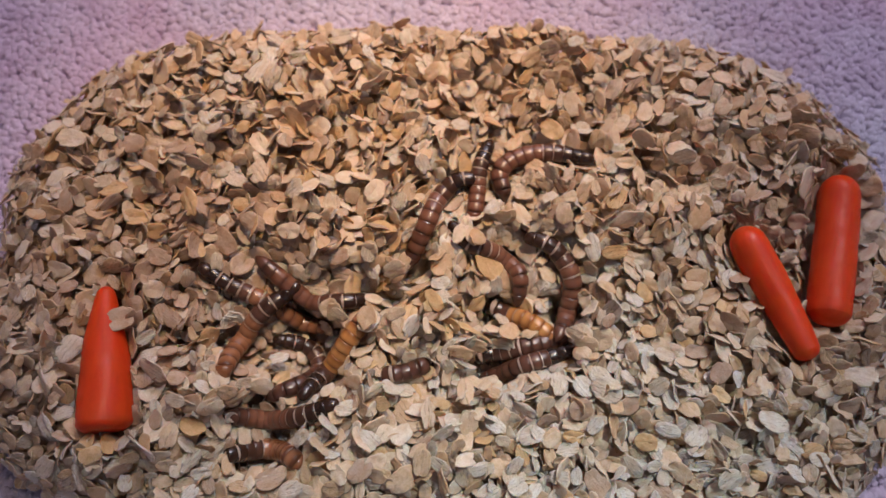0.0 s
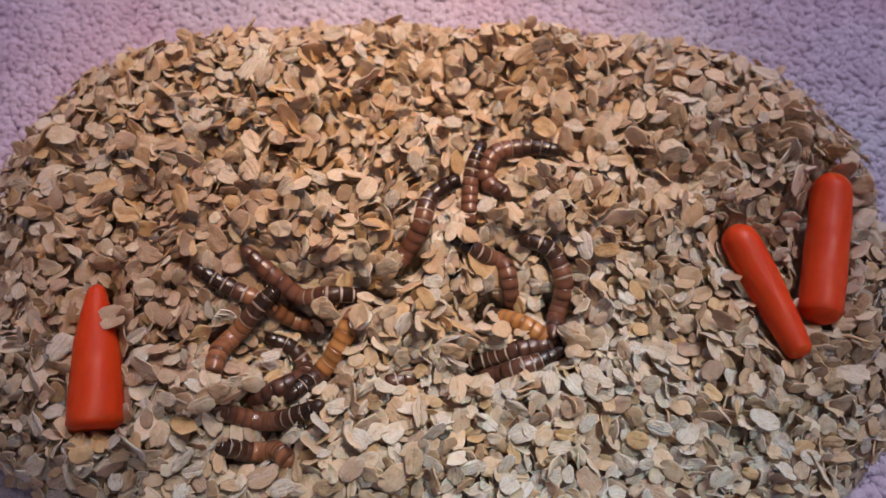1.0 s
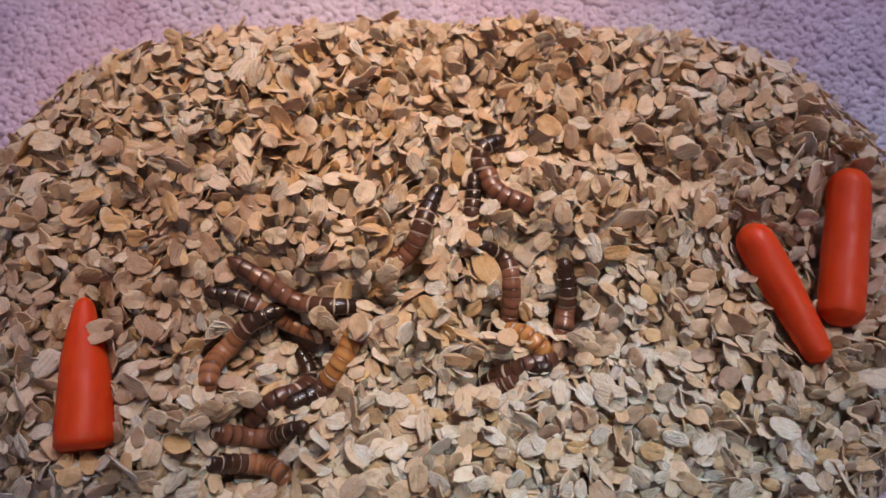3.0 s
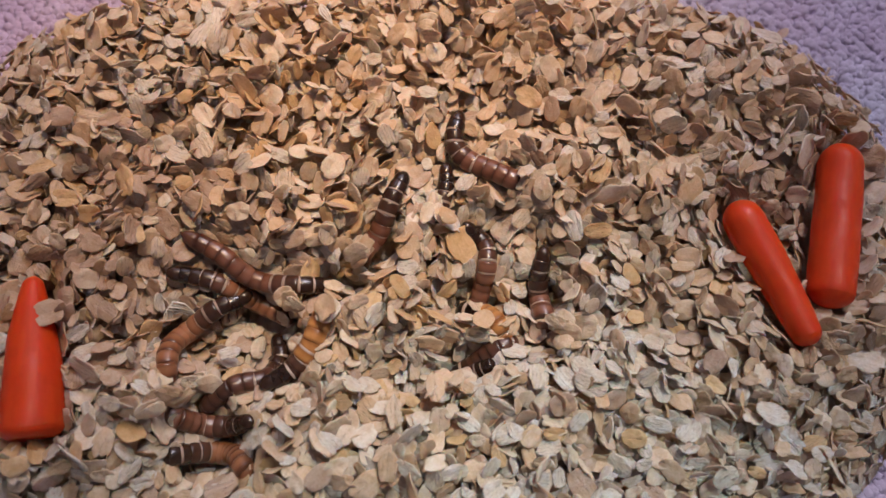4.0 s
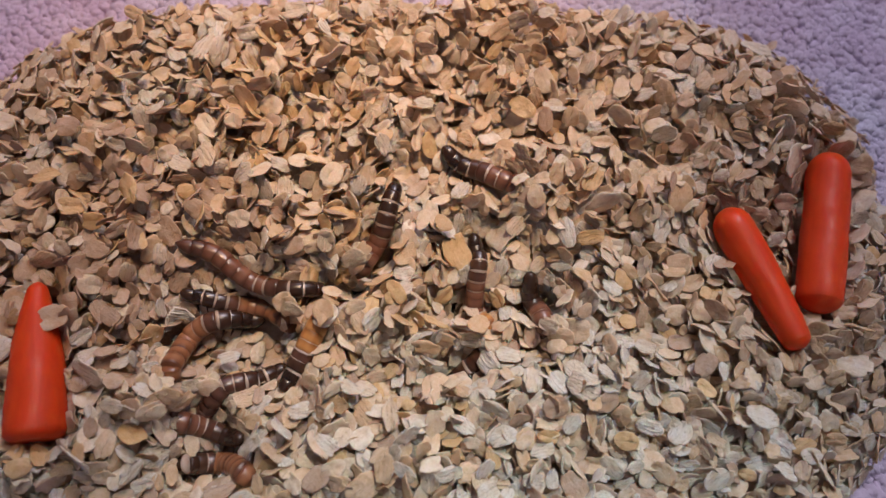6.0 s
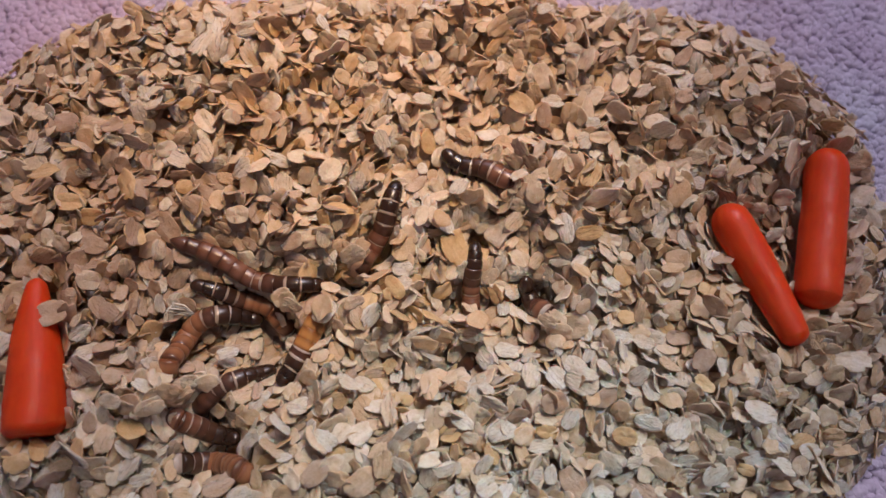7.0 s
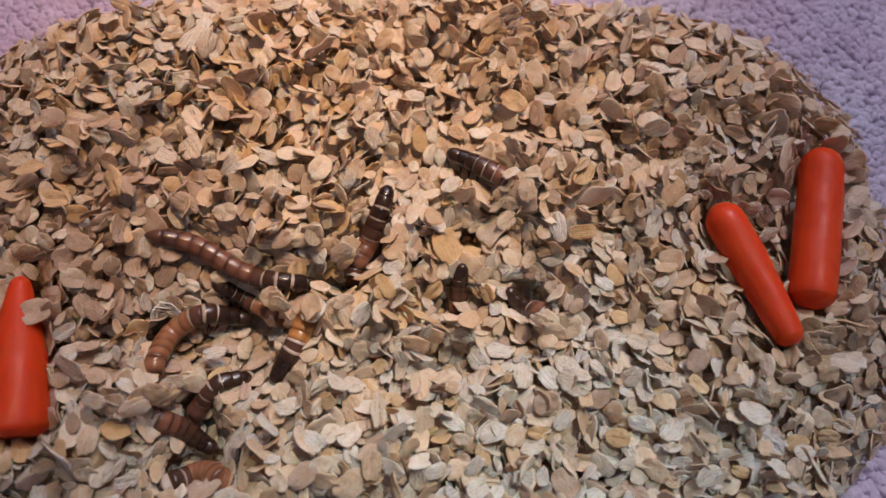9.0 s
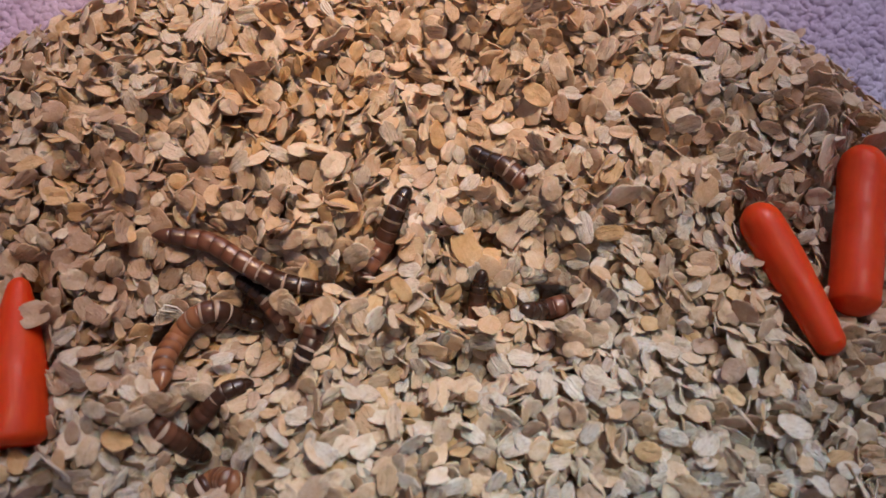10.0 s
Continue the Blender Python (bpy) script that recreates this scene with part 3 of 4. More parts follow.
spots = np.argwhere(profile > 0.02)
for n in range(26000):
    pick = spots[rng.integers(0, len(spots), 7)]
    need = heap[pick[:, 0], pick[:, 1]] - SHAPE[pick[:, 0], pick[:, 1]]
    b = int(np.argmin(need))
    if need[b] > 0.0006:
        continue
    i, j = pick[b]
    x, y = GX[i, j] + rng.uniform(-0.5, 0.5) * CELL, GY[i, j] + rng.uniform(-0.5, 0.5) * CELL
    if need[b] > -0.0055 and any((x - p) ** 2 + (y - q) ** 2 < (r + 0.0028) ** 2 for p, q, r in BURROWS):
        continue
    steep = rng.random() < 0.50 and furrow[i, j] < 0.3
    tip = abs(rng.normal(0, radians(26 - 12 * furrow[i, j]))) if not steep else radians(rng.uniform(34, 72))
    size = 0.0036 * rng.lognormal(0, 0.22)
    settle(x, y, size, rng.uniform(0, 6.283), tip, rng.uniform(0, 6.283), int(rng.integers(0, len(KINDS))))
SURFACE = blurred(heap, 3)

# flakes that stand out: place in mm, half-length in mm, turn in degrees
WHITE_FLAKES = ((-155, 75, 5.9, 45), (-75, 73, 7.3, 60), (-44, 94, 5.9, 5), (-80, 28, 4.9, -10), (-57, 23, 5.7, 20), (-45, 28, 5.0, -10), (-19, 38, 4.3, 30), (-9, 35, 4.9, -50), (89, 79, 5.1, -10), (126, 56, 3.8, 0), (102, 20, 4.4, 10), (5, 54, 4.4, -10), (51, 88, 3.9, 10), (-61, -37, 4.4, 20), (-85, -41, 3.4, 0), (-70, 91, 5.5, -20), (18, 20, 4.9, 50), (134, 14, 3.8, 30))
FRONT_FLAKES = ((-83, -50, 4.8, -20), (-108, -68, 5.6, 20), (-83, -78, 4.4, 10), (-60, -65, 3.7, 0), (-49, -66, 4.6, 15), (-35, -57, 3.9, 0), (-51, -83, 5.6, 10), (-25, -67, 4.9, -40), (-18, -49, 4.9, -15), (-139, -63, 5.9, -50), (72, -34, 4.3, 0), (56, -49, 6.8, -25), (79, -52, 4.4, -70), (113, -59, 6.4, -10), (128, -71, 4.0, 15), (52, -61, 4.3, 40), (77, -62, 5.4, -20), (97, -78, 5.2, 30), (115, -78, 5.7, 0), (13, -76, 5.5, 10), (25, -81, 4.6, 30), (39, -78, 4.6, -20))
PALE_FLAKES = ((-140, 63, 4.5, 80), (-142, 84, 7.1, 15), (-107, 83, 5.6, -30), (-116, 80, 4.5, 80), (-50, 71, 7.2, -60), (-33, 68, 4.1, -20), (-145, 44, 6.4, 0), (-71, 30, 7.2, -55), (-32, 30, 4.9, 15), (-27, 24, 5.9, 55), (-15, 47, 4.3, 60), (-58, 8, 5.6, 0), (19, 91, 4.8, 0), (65, 96, 5.2, 20), (108, 61, 4.7, 40), (8, 69, 5.6, 30), (74, 33, 4.7, 80), (139, 58, 5.3, 10), (43, 20, 4.9, -60))
PINKISH_FLAKES = ((-86, -56, 5.5, 20), (-59, -80, 6.0, 30), (-113, -20, 5.0, 0), (-99, -25, 4.9, -30), (-98, -37, 4.2, 10), (-93, -47, 3.8, 0), (-98, -61, 4.2, 60), (-28, -77, 5.9, 45), (47, -56, 5.3, 25), (59, -24, 3.7, 30), (100, 52, 5.0, 20), (101, 68, 5.1, 45), (68, 71, 5.0, 60), (140, -26, 4.1, 0))
# the last three paint the orange light thrown back by the tapered carrot
GOLDEN_FLAKES = ((-128, 90, 5.4, 0), (-99, 93, 4.9, 0), (-117, 14, 6.3, 0), (-95, 17, 6.9, -60), (-23, 10, 5.8, 5), (29, 92, 4.3, -60), (41, 52, 6.2, -30), (64, 22, 6.0, 60), (-17, -19, 5.0, 10), (-4, -18, 5.3, -55), (74, -27, 3.8, 0), (62, 1, 5.6, 5), (12, -15, 5.0, 20), (96, -50, 4.9, -30), (70, -66, 4.7, -5), (-131, -79, 5.1, -10), (-122, -69, 4.8, 80), (-116, -69, 4.8, 100), (-119, -73, 4.6, 20))
LOOSE = len(flakes)
STANDOUT = []
OVER = ((-61, -37),)
for material_of, group, ragged in ((OAT_WHITE, WHITE_FLAKES, True), (OAT_WHITE, FRONT_FLAKES, False), (OAT_PALE, PALE_FLAKES, False), (OAT_PINK, PINKISH_FLAKES, False), (OAT_GOLD, GOLDEN_FLAKES, False)):
    for x, y, half, turned in group:
        kinds = ROUGH_KINDS if ragged or (material_of is OAT_WHITE and rng.random() < 0.4) else SMOOTH_KINDS
        lift = 0.006 if (x, y) in OVER else 0.0005
        before = len(flakes)
        settle(x / 1000, y / 1000, half * 0.00086, radians(turned), radians(rng.uniform(4, 24)), radians(rng.uniform(0, 360)), NARROW if half > 8 else kinds[int(rng.integers(0, len(kinds)))], lift)
        if len(flakes) > before:
            STANDOUT.append(material_of)

# flakes heaped over the ends that are dug in
for length, radius, tone, dug, lift, rows in WORMS:
    if dug != 1:
        continue
    t, *pts = rows[len(rows) // 2]
    way = (Vector(pts[-1][:2]) - Vector(pts[-2][:2])).normalized()
    for n in range(6):
        x, y = pts[-1][0] + way.x * (1.0 + 2.0 * n) + rng.uniform(-3.5, 3.5), pts[-1][1] + way.y * (1.0 + 2.0 * n) + rng.uniform(-3.5, 3.5)
        before = len(flakes)
        settle(x / 1000, y / 1000, 0.0040 * rng.lognormal(0, 0.15), rng.uniform(0, 6.283), radians(rng.uniform(5, 30)), rng.uniform(0, 6.283), int(rng.integers(0, len(KINDS))), 0.0026)
        STANDOUT += [OAT] * (len(flakes) - before)

oat_pile = tagged(new("oat_pile"), "heap of pale tan rolled oats spread on carpet", "oats")
oat_pile.location = (CX, CY, CARPET_TOP)
place_in = Matrix.Translation((-CX, -CY, -CARPET_TOP))


def core():
    step = 4
    xs, ys = range(0, NX, step), range(0, NY, step)
    grid, faces = {}, []
    verts = []
    for i in xs:
        for j in ys:
            if profile[i, j] > 0:
                grid[i, j] = len(verts)
                verts.append((GX[i, j] - CX, GY[i, j] - CY, core_z[i, j] - CARPET_TOP))
    for i, j in grid:
        q = [(i, j), (i + step, j), (i + step, j + step), (i, j + step)]
        if all(p in grid for p in q):
            faces.append([grid[p] for p in q])
    return part("packed_core", mesh_from("packed_core", verts, faces, [OAT], uv=np.array(verts)[:, :2] * 200), oat_pile)


core()
for_parts = sorted(range(LOOSE), key=lambda k: (flakes[k][0] + 0.0) ** 2 + (flakes[k][1] + 0.02) ** 2 - 60 * (flakes[k][2] - sample(SURFACE, flakes[k][0], flakes[k][1])) * 0.01)
own = set(for_parts[:300 - len(STANDOUT)]) | set(range(LOOSE, len(flakes)))
COATS = (OAT, OAT_WHITE, OAT_PALE, OAT_PINK, OAT_GOLD)


def coat_of(x, y, r):
    """Which sort of flake lies here: toasted, floury and dull drifts, which partly paint in light and shade; the rest
    is mixed.
    """
    drift = lambda cx, cy, wide: math.exp(-((x - cx) ** 2 + (y - cy) ** 2) / wide ** 2)
    # gold here partly paints the warm pool of light
    gold = 0.03 + 0.45 * drift(-0.050, 0.058, 0.026) + 0.12 * drift(0.0, -0.030, 0.030)
    # white here partly paints the cool light, most of all at the front
    white = 0.06 + 0.40 * drift(-0.092, 0.062, 0.026) + 0.28 * drift(0.105, 0.070, 0.035) + 0.34 * drift(0.06, -0.075, 0.065) + 0.30 * drift(-0.10, -0.07, 0.04)
    # dull flakes massed at the left middle put its shade into the colour
    pink = 0.06 + 0.70 * drift(-0.095, -0.008, 0.045) + 0.25 * drift(0.125, 0.010, 0.035)
    pick = r.random()
    for slot, share in ((4, gold), (1, white), (3, pink), (2, 0.10)):
        if pick < share:
            return slot
        pick -= share
    return 0


all_v, all_f, all_uv, all_slots, base = [], [], [], [], 0
flake_meshes = {}
coats = random.Random(21)
for k, (x, y, z, size, turn, kind) in enumerate(flakes):
    pts, faces, plan, _, _ = KINDS[kind]
    slot = coat_of(x, y, coats)
    coat = STANDOUT[k - LOOSE] if k >= LOOSE else COATS[slot]
    if k in own:
        if (kind, coat) not in flake_meshes:
            flake_meshes[kind, coat] = mesh_from("oat_flake", pts, faces, [coat], uv=plan)
        ob = part("oat_flake", flake_meshes[kind, coat], oat_pile)
        ob.matrix_basis = place_in @ Matrix.LocRotScale((x, y, z), turn.to_quaternion(), (size, size, size))
    else:
        all_v.append(pts @ (np.array(turn).T * size) + np.array((x - CX, y - CY, z - CARPET_TOP)))
        all_f.extend([tuple(i + base for i in f) for f in faces])
        all_uv.append(plan)
        all_slots.extend([slot] * len(faces))
        base += len(pts)
tagged(part("loose_oat_flakes", mesh_from("loose_oat_flakes", np.concatenate(all_v), all_f, COATS, uv=np.concatenate(all_uv), slots=all_slots), oat_pile), kind="stuff")


# ---- carrots ----
def carrot(a, b, radii, sunk, end, label):
    ax, bx = Vector((*a, 0)), Vector((*b, 0))
    mid = (ax + bx) / 2
    za, zb = (sample(blurred(SURFACE, 5), *p) + r * (1 - 2 * sunk) for p, r in ((a, radii[0]), (b, radii[-1])))
    za, zb = max(za, zb - 0.004) + 0.0038, zb + 0.0038
    length = (bx - ax).length
    root = tagged(new("carrot"), label, "carrot", "baby carrots on the oats")
    way = Vector((bx.x - ax.x, bx.y - ax.y, zb - za)).normalized()
    root.matrix_basis = Matrix.LocRotScale((ax.x, ax.y, za), way.to_track_quat("Z", "Y"), None)
    r = random.Random(int(length * 1e6))
    seg, rings = 28, []
    n = 44
    for k in range(n + 1):
        f = (1 - math.cos(math.pi * k / n)) / 2
        q = f * (len(radii) - 1)
        i = min(int(q), len(radii) - 2)
        rad = radii[i] + (radii[i + 1] - radii[i]) * (q - i)
        e0, e1 = f * length, (1 - f) * length
        rad *= math.sqrt(max(0.0, 1 - max(0, 1 - e0 / (radii[0] * 1.1)) ** 2))
        cap = radii[-1] * (0.30 if end == "flat" else 0.75)
        rad *= (1 - max(0, 1 - e1 / cap) ** 2) ** 0.5 if end != "flat" else (1 - 0.30 * max(0, 1 - e1 / cap) ** 2)
        rings.append((e0, rad, 0.00025 * math.sin(6 * f + length * 900), 0.0003 * math.sin(5 * f + 2)))
    verts, faces = [], []
    for e0, rad, ox, oy in rings:
        for s in range(seg):
            a2 = 2 * math.pi * s / seg
            w = rad * (1 + 0.012 * math.sin(3 * a2 + e0 * 300) + 0.008 * math.sin(e0 * 1400 + s))
            verts.append((ox + w * math.cos(a2), oy + w * math.sin(a2), e0))
    quads = [[(k * seg + s, k * seg + (s + 1) % seg, (k + 1) * seg + (s + 1) % seg, (k + 1) * seg + s) for s in range(seg)] for k in range(n)]
    cut, tip = n - 7, 5
    pieces = (("carrot_tip", quads[:tip] + [[tuple(reversed(range(seg)))]]), ("carrot_root", quads[tip:cut]), ("cut_end", quads[cut:] + [[tuple(n * seg + s for s in range(seg))]]))
    for name, rows in pieces:
        faces = [f for row in rows for f in row]
        used = sorted({i for f in faces for i in f})
        at = {i: k for k, i in enumerate(used)}
        part(name, mesh_from(name, [verts[i] for i in used], [[at[i] for i in f] for f in faces], [CARROT]), root)
    return root


for spec, label in zip(CARROTS, ("bright orange peeled baby carrot tapering from a blunt end, in oats",
                                 "slim bright orange baby carrot leaning against another carrot on oats",
                                 "thick bright orange peeled baby carrot lying on oats")):
    made = carrot(*spec, label)
    if spec[4] == "flat":
        # a flake that rests on the flank of the tapered carrot
        pts, faces, plan, _, _ = KINDS[SMOOTH_KINDS[1]]
        over = part("oat_flake", mesh_from("oat_flake", pts, faces, [OAT_PINK], uv=plan), oat_pile)
        over.matrix_basis = place_in @ made.matrix_basis @ Matrix.LocRotScale((0.0068, 0.0044, 0.0142), Euler((radians(-90), radians(-38), radians(50)), "ZXY"), (0.0056, 0.0056, 0.0056))


# ---- husks ----
HUSK = plain_material("dry_oat_husk", (0.78, 0.74, 0.66), 0.6)


def husk(points, strands, label):
    """A torn oat husk: thin curved strips, joined at one end."""
    x0, y0 = points[0][0] / 1000, points[0][1] / 1000
    thing = tagged(new("oat_husk"), label, "oat husk", "torn husks in the oats")
    thing.location = (x0, y0, sample(SURFACE, x0, y0))
    r = random.Random(len(points) + strands)
    for n in range(strands):
        verts, faces, run = [], [], []
        for k in range(13):
            f = k / 12 * (len(points) - 1)
            i = min(int(f), len(points) - 2)
            x = points[i][0] + (points[i + 1][0] - points[i][0]) * (f - i) + (n - strands / 2) * 0.7 * math.sin(math.pi * k / 12) + r.uniform(-0.1, 0.1)
            y = points[i][1] + (points[i + 1][1] - points[i][1]) * (f - i) + (n - strands / 2) * 0.8 * math.sin(math.pi * k / 12)
            run.append(Vector((x / 1000 - x0, y / 1000 - y0, sample(SURFACE, x / 1000, y / 1000) - thing.location.z + 0.0034 + 0.0012 * math.sin(math.pi * k / 12))))
        for k, p in enumerate(run):
            way = run[min(k + 1, 12)] - run[max(k - 1, 0)]
            side = way.cross(Vector((0.3, 0.2, 1))).normalized() * 0.00032 * (1.1 - abs(k - 6) / 8)
            for s, z in ((-1, 0.0), (1, 0.00012), (1, -0.00012), (-1, -0.00022)):
                verts.append(tuple(p + side * s + Vector((0, 0, z))))
        for k in range(12):
            for s in range(4):
                faces.append((k * 4 + s, k * 4 + (s + 1) % 4, k * 4 + 4 + (s + 1) % 4, k * 4 + 4 + s))
        part("husk_strip", mesh_from("husk_strip", verts, faces, [HUSK]), thing)


husk(((-86, -30), (-83, -25), (-82, -21), (-78, -21), (-74, -23)), 5, "torn white oat husk in thin curled strips on the oats")
husk(((-29, 79), (-32, 84), (-34, 89)), 4, "frayed white husk fibres sticking out of the oats")


# ---- larvae ----
COUNT = 13


def ring_mesh(name, profile_rows, mats, slots, seg=16, flat=0.86):
    """A turned body along -y to +y: rows of (along, radius)."""
    verts, faces, idx = [], [], []
    for along, rad in profile_rows:
        for s in range(seg):
            a = 2 * math.pi * s / seg
            verts.append((rad * math.cos(a), along, rad * math.sin(a) * flat))
    for k in range(len(profile_rows) - 1):
        for s in range(seg):
            faces.append((k * seg + s, (k + 1) * seg + s, (k + 1) * seg + (s + 1) % seg, k * seg + (s + 1) % seg))
            idx.append(slots[k])
    faces.append(tuple(range(seg)))
    faces.append(tuple(reversed([(len(profile_rows) - 1) * seg + s for s in range(seg)])))
    idx += [slots[0], slots[-1]]
    return mesh_from(name, verts, faces, mats, slots=idx)


SEGMENTS = {}
HIND = {"orange": "amber", "amber": "amber", "brown": "dark", "dark": "dark"}


def segment_mesh(tone, zone, step, radius):
    """A body ring: a shell plate that tapers a little and the joint skin behind it."""
    key = (tone, zone, round(step, 5), radius)
    if key in SEGMENTS:
        return SEGMENTS[key]
    plate = {"tip": BLACKISH, "end": DARKPLATE, "near": PLATES["dark"], "pale": PLATES[tone], "mid": PLATES[tone], "hind": PLATES[HIND[tone]]}[zone]
    joint = {"tip": PALE, "end": PALE, "near": PALE, "pale": PALE, "mid": RINGS[tone], "hind": RINGS[HIND[tone]]}[zone]
    h, r = step / 2, radius
    wide = {"mid": 0.08, "hind": 0.08, "tip": 0.12, "end": 0.14, "near": 0.13, "pale": 0.09}[zone]
    rows = [(-h * 1.25, r * 0.87), (-h * 1.0, r * 0.96), (-h * 0.7, r * 0.995), (0, r * 1.012), (h * 0.5, r * 1.006), (h * (1 - 2 * wide), r * 0.985), (h * 1.0, r * 0.963), (h * 1.25, r * 0.90)]
    SEGMENTS[key] = ring_mesh("segment", rows, [plate, joint], [0, 0, 0, 0, 0, 1, 1])
    return SEGMENTS[key]


def head_mesh(radius):
    r = radius
    rows = [(-r * 0.85, r * 0.12), (-r * 0.75, r * 0.38), (-r * 0.45, r * 0.62), (-r * 0.1, r * 0.74), (r * 0.4, r * 0.78), (r * 0.7, r * 0.72)]
    return ring_mesh("head", rows, [BLACKISH], [0] * 5)


def tail_mesh(tone, radius):
    r = radius
    rows = [(-r * 0.7, r * 0.84), (-r * 0.2, r * 0.80), (r * 0.4, r * 0.60), (r * 0.85, r * 0.34), (r * 1.15, r * 0.08)]
    return ring_mesh("tail", rows, [PLATES[HIND[tone]]], [0] * 4)


def leg_mesh(radius):
    r = radius
    rows = [(0, r * 0.13), (r * 0.5, r * 0.10), (r * 0.9, r * 0.03)]
    return ring_mesh("leg", rows, [DARKPLATE], [0, 0], seg=6, flat=1)


def centre_line(points, length, radius, dug, lift):
    """The larva's middle line in space: along the places on the oats, then down into them at the ends that are dug in."""
    deep = [p[2] / 1000 if len(p) > 2 else 0.0 for p in points]
    pts = [Vector((p[0] / 1000, p[1] / 1000, d)) for p, d in zip(points, deep)]
    curve = []
    for k in range(len(pts) - 1):
        p0, p1, p2, p3 = pts[max(k - 1, 0)], pts[k], pts[k + 1], pts[min(k + 2, len(pts) - 1)]
        for n in range(10):
            t = n / 10
            curve.append(0.5 * (2 * p1 + (p2 - p0) * t + (2 * p0 - 5 * p1 + 4 * p2 - p3) * t * t + (3 * p1 - p0 - 3 * p2 + p3) * t ** 3))
    curve.append(pts[-1])
    shown = [Vector((p.x, p.y, sample(SOFT, p.x, p.y) + radius * 0.28 + 0.0008 + lift + p.z)) for p in curve]
    total = sum((b - a).length for a, b in zip(shown, shown[1:]))
    spare = max(0.0, length - total)

    def sunk(edge, before, much):
        way = (edge - before)
        way.z = 0
        way = way.normalized()
        out, p, drop = [], edge.copy(), 0.0
        for n in range(24):
            drop = min(1.25, drop + 0.20)
            p = p + (way * math.cos(drop) + Vector((0, 0, -math.sin(drop)))) * (much / 24)
            p.z = max(p.z, CARPET_TOP + radius)
            out.append(p.copy())
        return out

    if dug in (1, 2) and spare > 0:
        shown += sunk(shown[-1], shown[-4], spare if dug == 1 else spare / 2)
    if dug in (0, 2) and spare > 0:
        shown = sunk(shown[0], shown[3], spare if dug == 0 else spare / 2)[::-1] + shown
    return shown


def along(line, count):
    """Poses of evenly spaced rings along a line; y runs along it."""
    run = [0.0]
    for a, b in zip(line, line[1:]):
        run.append(run[-1] + (b - a).length)
    arr = np.array([tuple(p) for p in line])
    at = lambda d: Vector([float(np.interp(d, run, arr[:, k])) for k in range(3)])
    step = run[-1] / count
    out = []
    for n in range(count):
        d = (n + 0.5) * step
        way = (at(min(d + step * 0.6, run[-1])) - at(max(d - step * 0.6, 0))).normalized()
        side = way.cross(Vector((0, 0, 1)))
        side = side.normalized() if side.length > 0.05 else Vector((1, 0, 0))
        up = side.cross(way)
        m = Matrix((side, way, up)).transposed().to_4x4()
        m.translation = at(d)
        out.append(m)
    return out


SOFT = blurred(SURFACE, 3)
MOVES = []
LABELS = {"orange": "glossy light orange mealworm larva with thin rings, on the oats", "amber": "amber brown ringed mealworm larva curled on the oats",
          "brown": "brown ringed mealworm larva lying on the oats", "dark": "dark brown banded mealworm larva digging into the oats"}


def larva(length, radius, tone, dug, lift, rows):
    length, radius = length / 1000, radius / 1000
    thing = tagged(new("mealworm"), LABELS[tone], "mealworm", "mealworms in the oats")
    home = Vector((rows[0][1][0] / 1000, rows[0][1][1] / 1000, CARPET_TOP))
    thing.location = home
    back = Matrix.Translation(-home)
    frames = [(t, along(centre_line(pts, length, radius, dug, lift / 1000), COUNT)) for t, *pts in rows]
    if frames[-1][0] < 10:
        frames.append((10, frames[-1][1]))
    step = length / COUNT
    for n in range(COUNT):
        zone = "tip" if n in (1, 2) else "end" if n == 3 else "near" if n == 4 else "pale" if n == 5 else "hind" if n == COUNT - 2 else "mid"
        if n == 0:
            ob = part("head", head_mesh(radius), thing, "glossy black-brown head")
        elif n == COUNT - 1:
            ob = part("tail", tail_mesh(tone, radius), thing)
        else:
            slim = radius * {1: 0.86, 2: 0.93, 3: 0.97, COUNT - 3: 0.97, COUNT - 2: 0.90}.get(n, 1.0)
            ob = part("segment", segment_mesh(tone, zone, step, slim), thing)
        if n in (1, 2, 3):
            for s in (-1, 1):
                leg = part("leg", leg_mesh(radius), ob)
                leg.matrix_basis = Matrix.Translation((s * radius * 0.7, -step * 0.1, -radius * 0.45)) @ pose(0, 0, 0, -30, 0, -70 * s)
        MOVES.append((ob, [(t, back @ poses[n]) for t, poses in frames]))
    return thing


for spec in WORMS:
    larva(*spec)


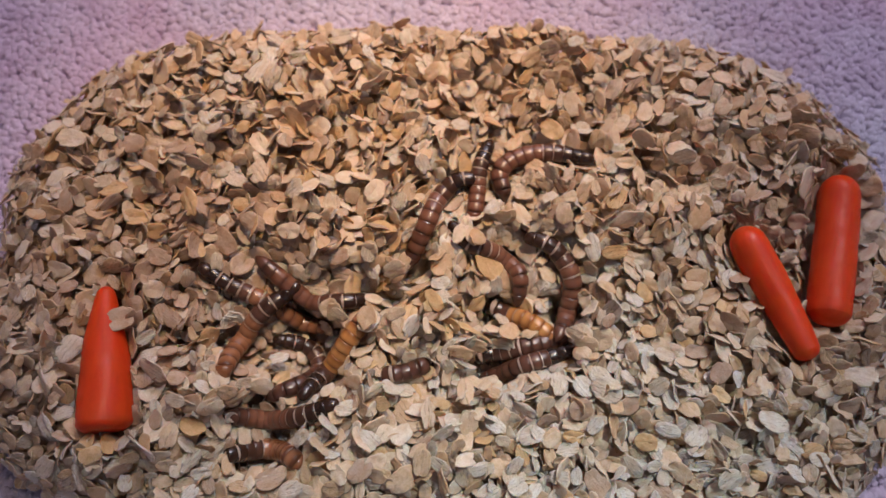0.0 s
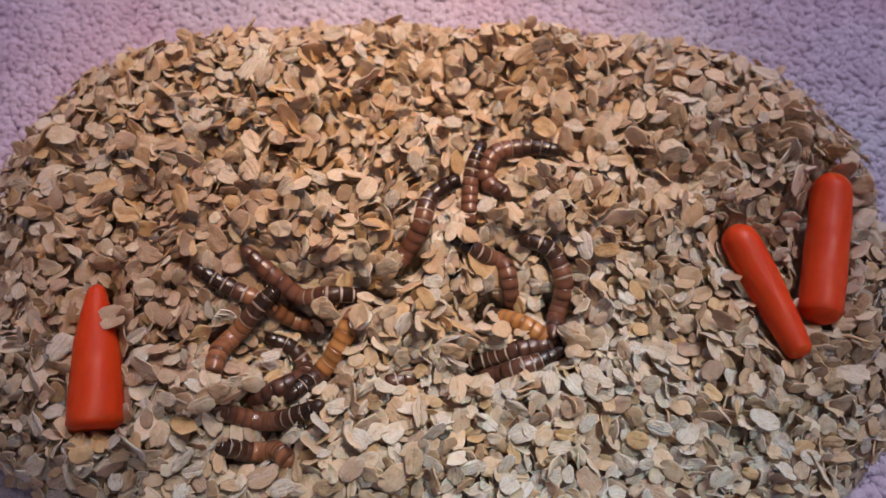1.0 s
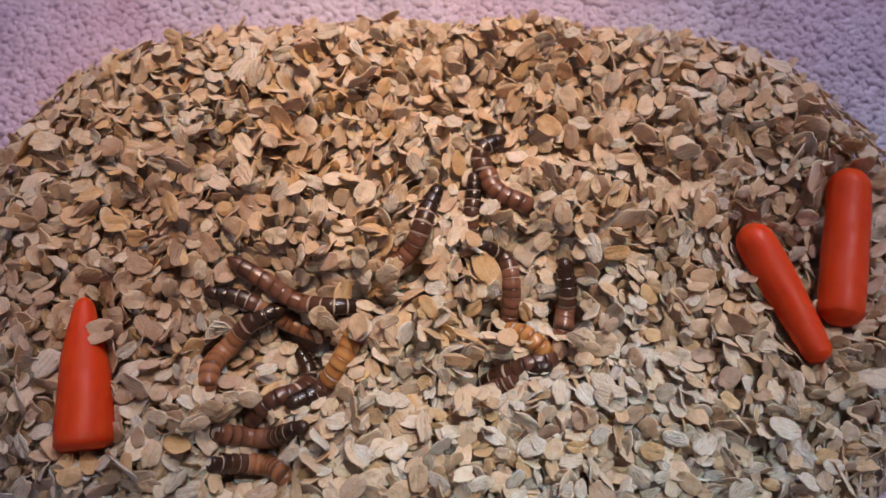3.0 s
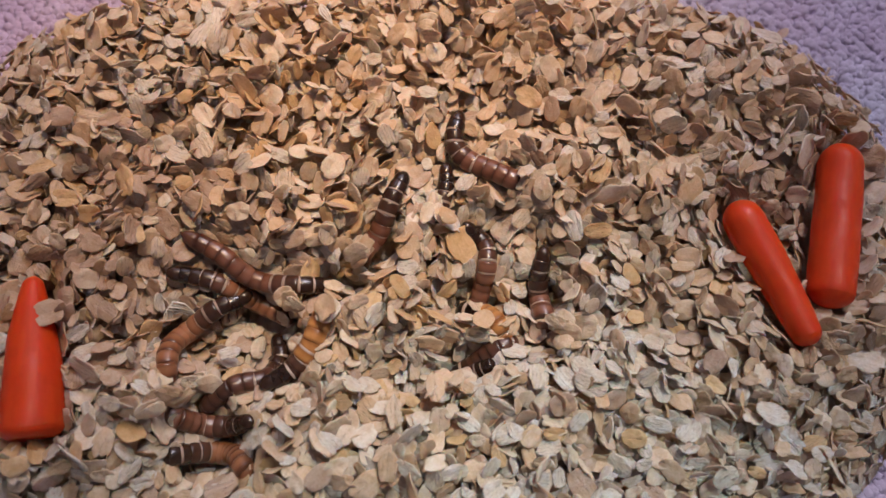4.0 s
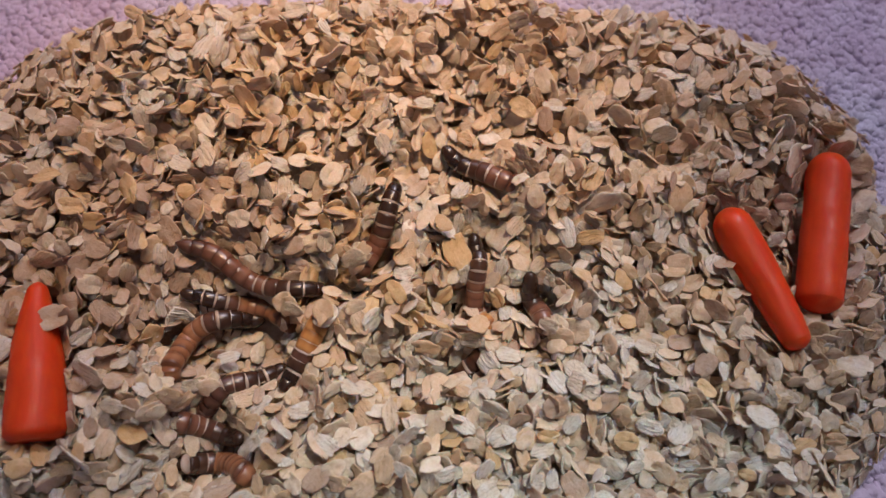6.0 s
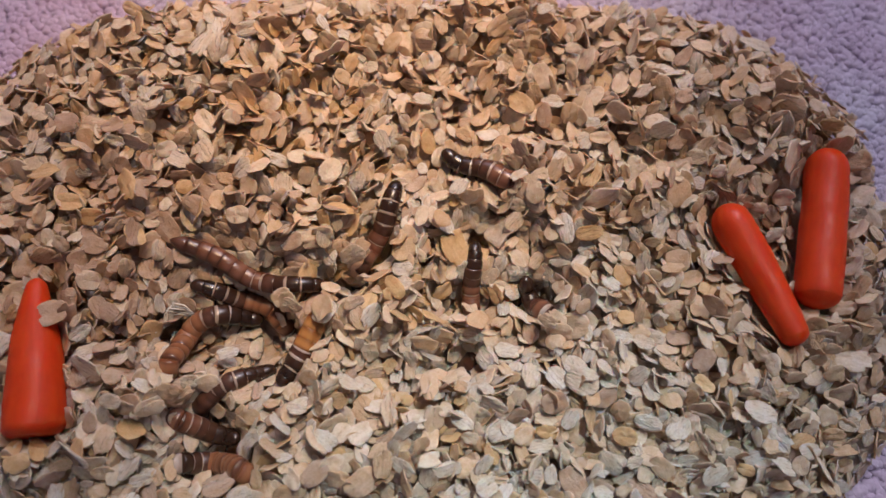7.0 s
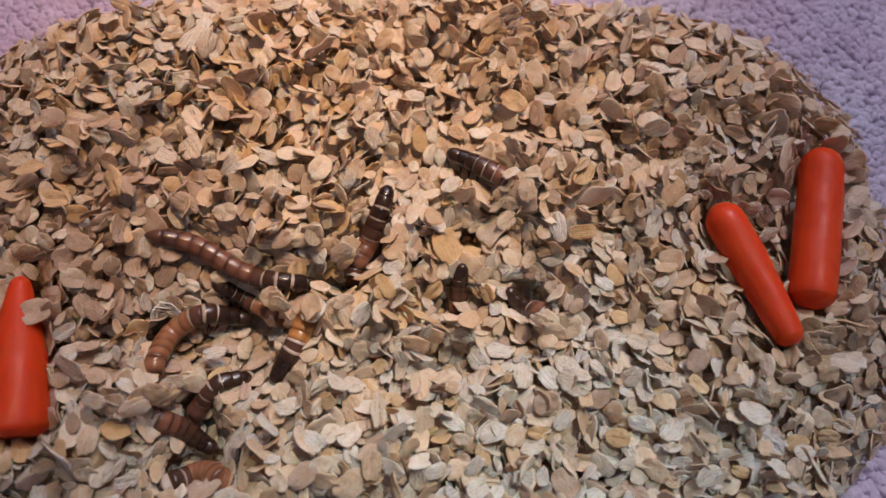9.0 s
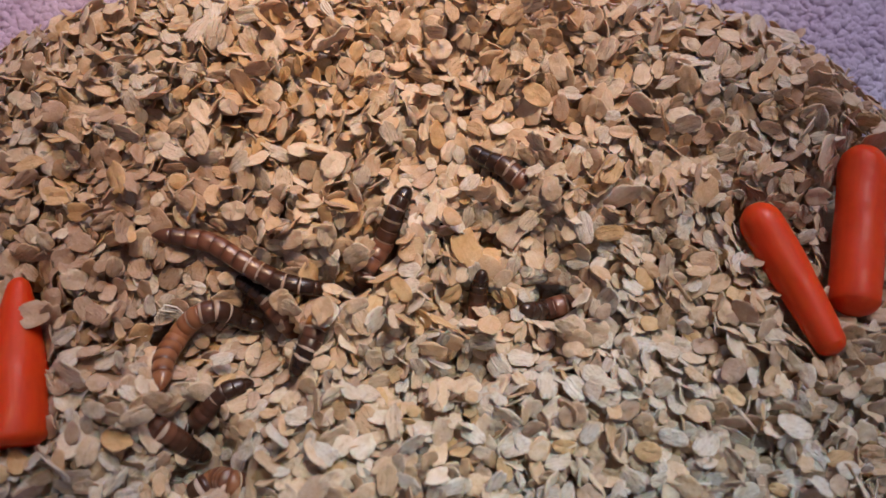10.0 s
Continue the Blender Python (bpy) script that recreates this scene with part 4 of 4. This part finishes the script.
# ---- carpet and room ----
def carpet():
    """Cut-pile carpet: a sheet to the walls, and the tufts round the heap."""
    floor = tagged(new("floor"), "pink-mauve cut-pile carpet", "carpet", kind="structure")
    bm = bmesh.new()
    bmesh.ops.create_grid(bm, x_segments=60, y_segments=60, size=1.7)
    me = bpy.data.meshes.new("carpet_backing")
    bm.to_mesh(me)
    bm.free()
    me.materials.append(CARPET)
    part("carpet_backing", me, floor).location = (0, 0, 0.002)
    r = np.random.default_rng(11)
    verts, faces = [], []
    gap = 0.0022
    for i in range(-140, 141):
        for j in range(-72, 122):
            x, y = (i + r.uniform(-0.5, 0.5)) * gap, (j + r.uniform(-0.5, 0.5)) * gap
            a, b = (x - CX) / HALF, (y - CY) / (BACK if y > CY else FRONT)
            if (abs(a) ** 3.3 + abs(b) ** 3.3) ** (1 / 3.3) < 0.90:
                continue
            w, h = r.uniform(0.0016, 0.0030), r.uniform(0.0050, 0.0061)
            lx, ly = r.normal(0, 0.0011, 2)
            b0, spin = len(verts), r.uniform(0, 6.3)
            for z, k, m in ((0.0, 0.8, 0.0), (h * 0.72, 1.0, 0.75)):
                for s in range(5):
                    q = spin + s * math.pi * 0.4
                    kk = w * k * (1 + r.uniform(-0.25, 0.25))
                    verts.append((x + lx * m + kk * math.cos(q), y + ly * m + kk * math.sin(q), z))
            verts.append((x + lx, y + ly, h))
            for s in range(5):
                faces.append((b0 + s, b0 + (s + 1) % 5, b0 + 5 + (s + 1) % 5, b0 + 5 + s))
                faces.append((b0 + 5 + s, b0 + 5 + (s + 1) % 5, b0 + 10))
    tagged(part("carpet_tufts", mesh_from("carpet_tufts", verts, faces, [CARPET]), floor), kind="stuff")


carpet()


# unseen walls, openings and ceiling, assumed round the carpet to bounce light
def room():
    for name, y in (("wall_north", 1.75), ("wall_south", -1.75)):
        wall = tagged(new(name), "plain painted wall with a window opening", "wall", kind="structure")
        box("wall_panel", (3.6, 0.1, 0.9), (0, y, 0.45), WALL, wall, 0)
        box("wall_panel", (3.6, 0.1, 0.35), (0, y, 2.225), WALL, wall, 0)
        for s in (-1, 1):
            box("wall_panel", (1.1, 0.1, 1.15), (s * 1.25, y, 1.475), WALL, wall, 0)
    for name, x in (("wall_east", 1.75), ("wall_west", -1.75)):
        tagged(box(name, (0.1, 3.4, 2.4), (x, 0, 1.2), WALL, None, 0), "plain painted wall", "wall", kind="structure")
    tagged(box("ceiling", (3.6, 3.6, 0.1), (0, 0, 2.45), CEILING, None, 0), "plain white ceiling", "ceiling", kind="structure")


room()


def motions():
    for ob, rows in MOVES:
        walk(ob, rows)


motions()
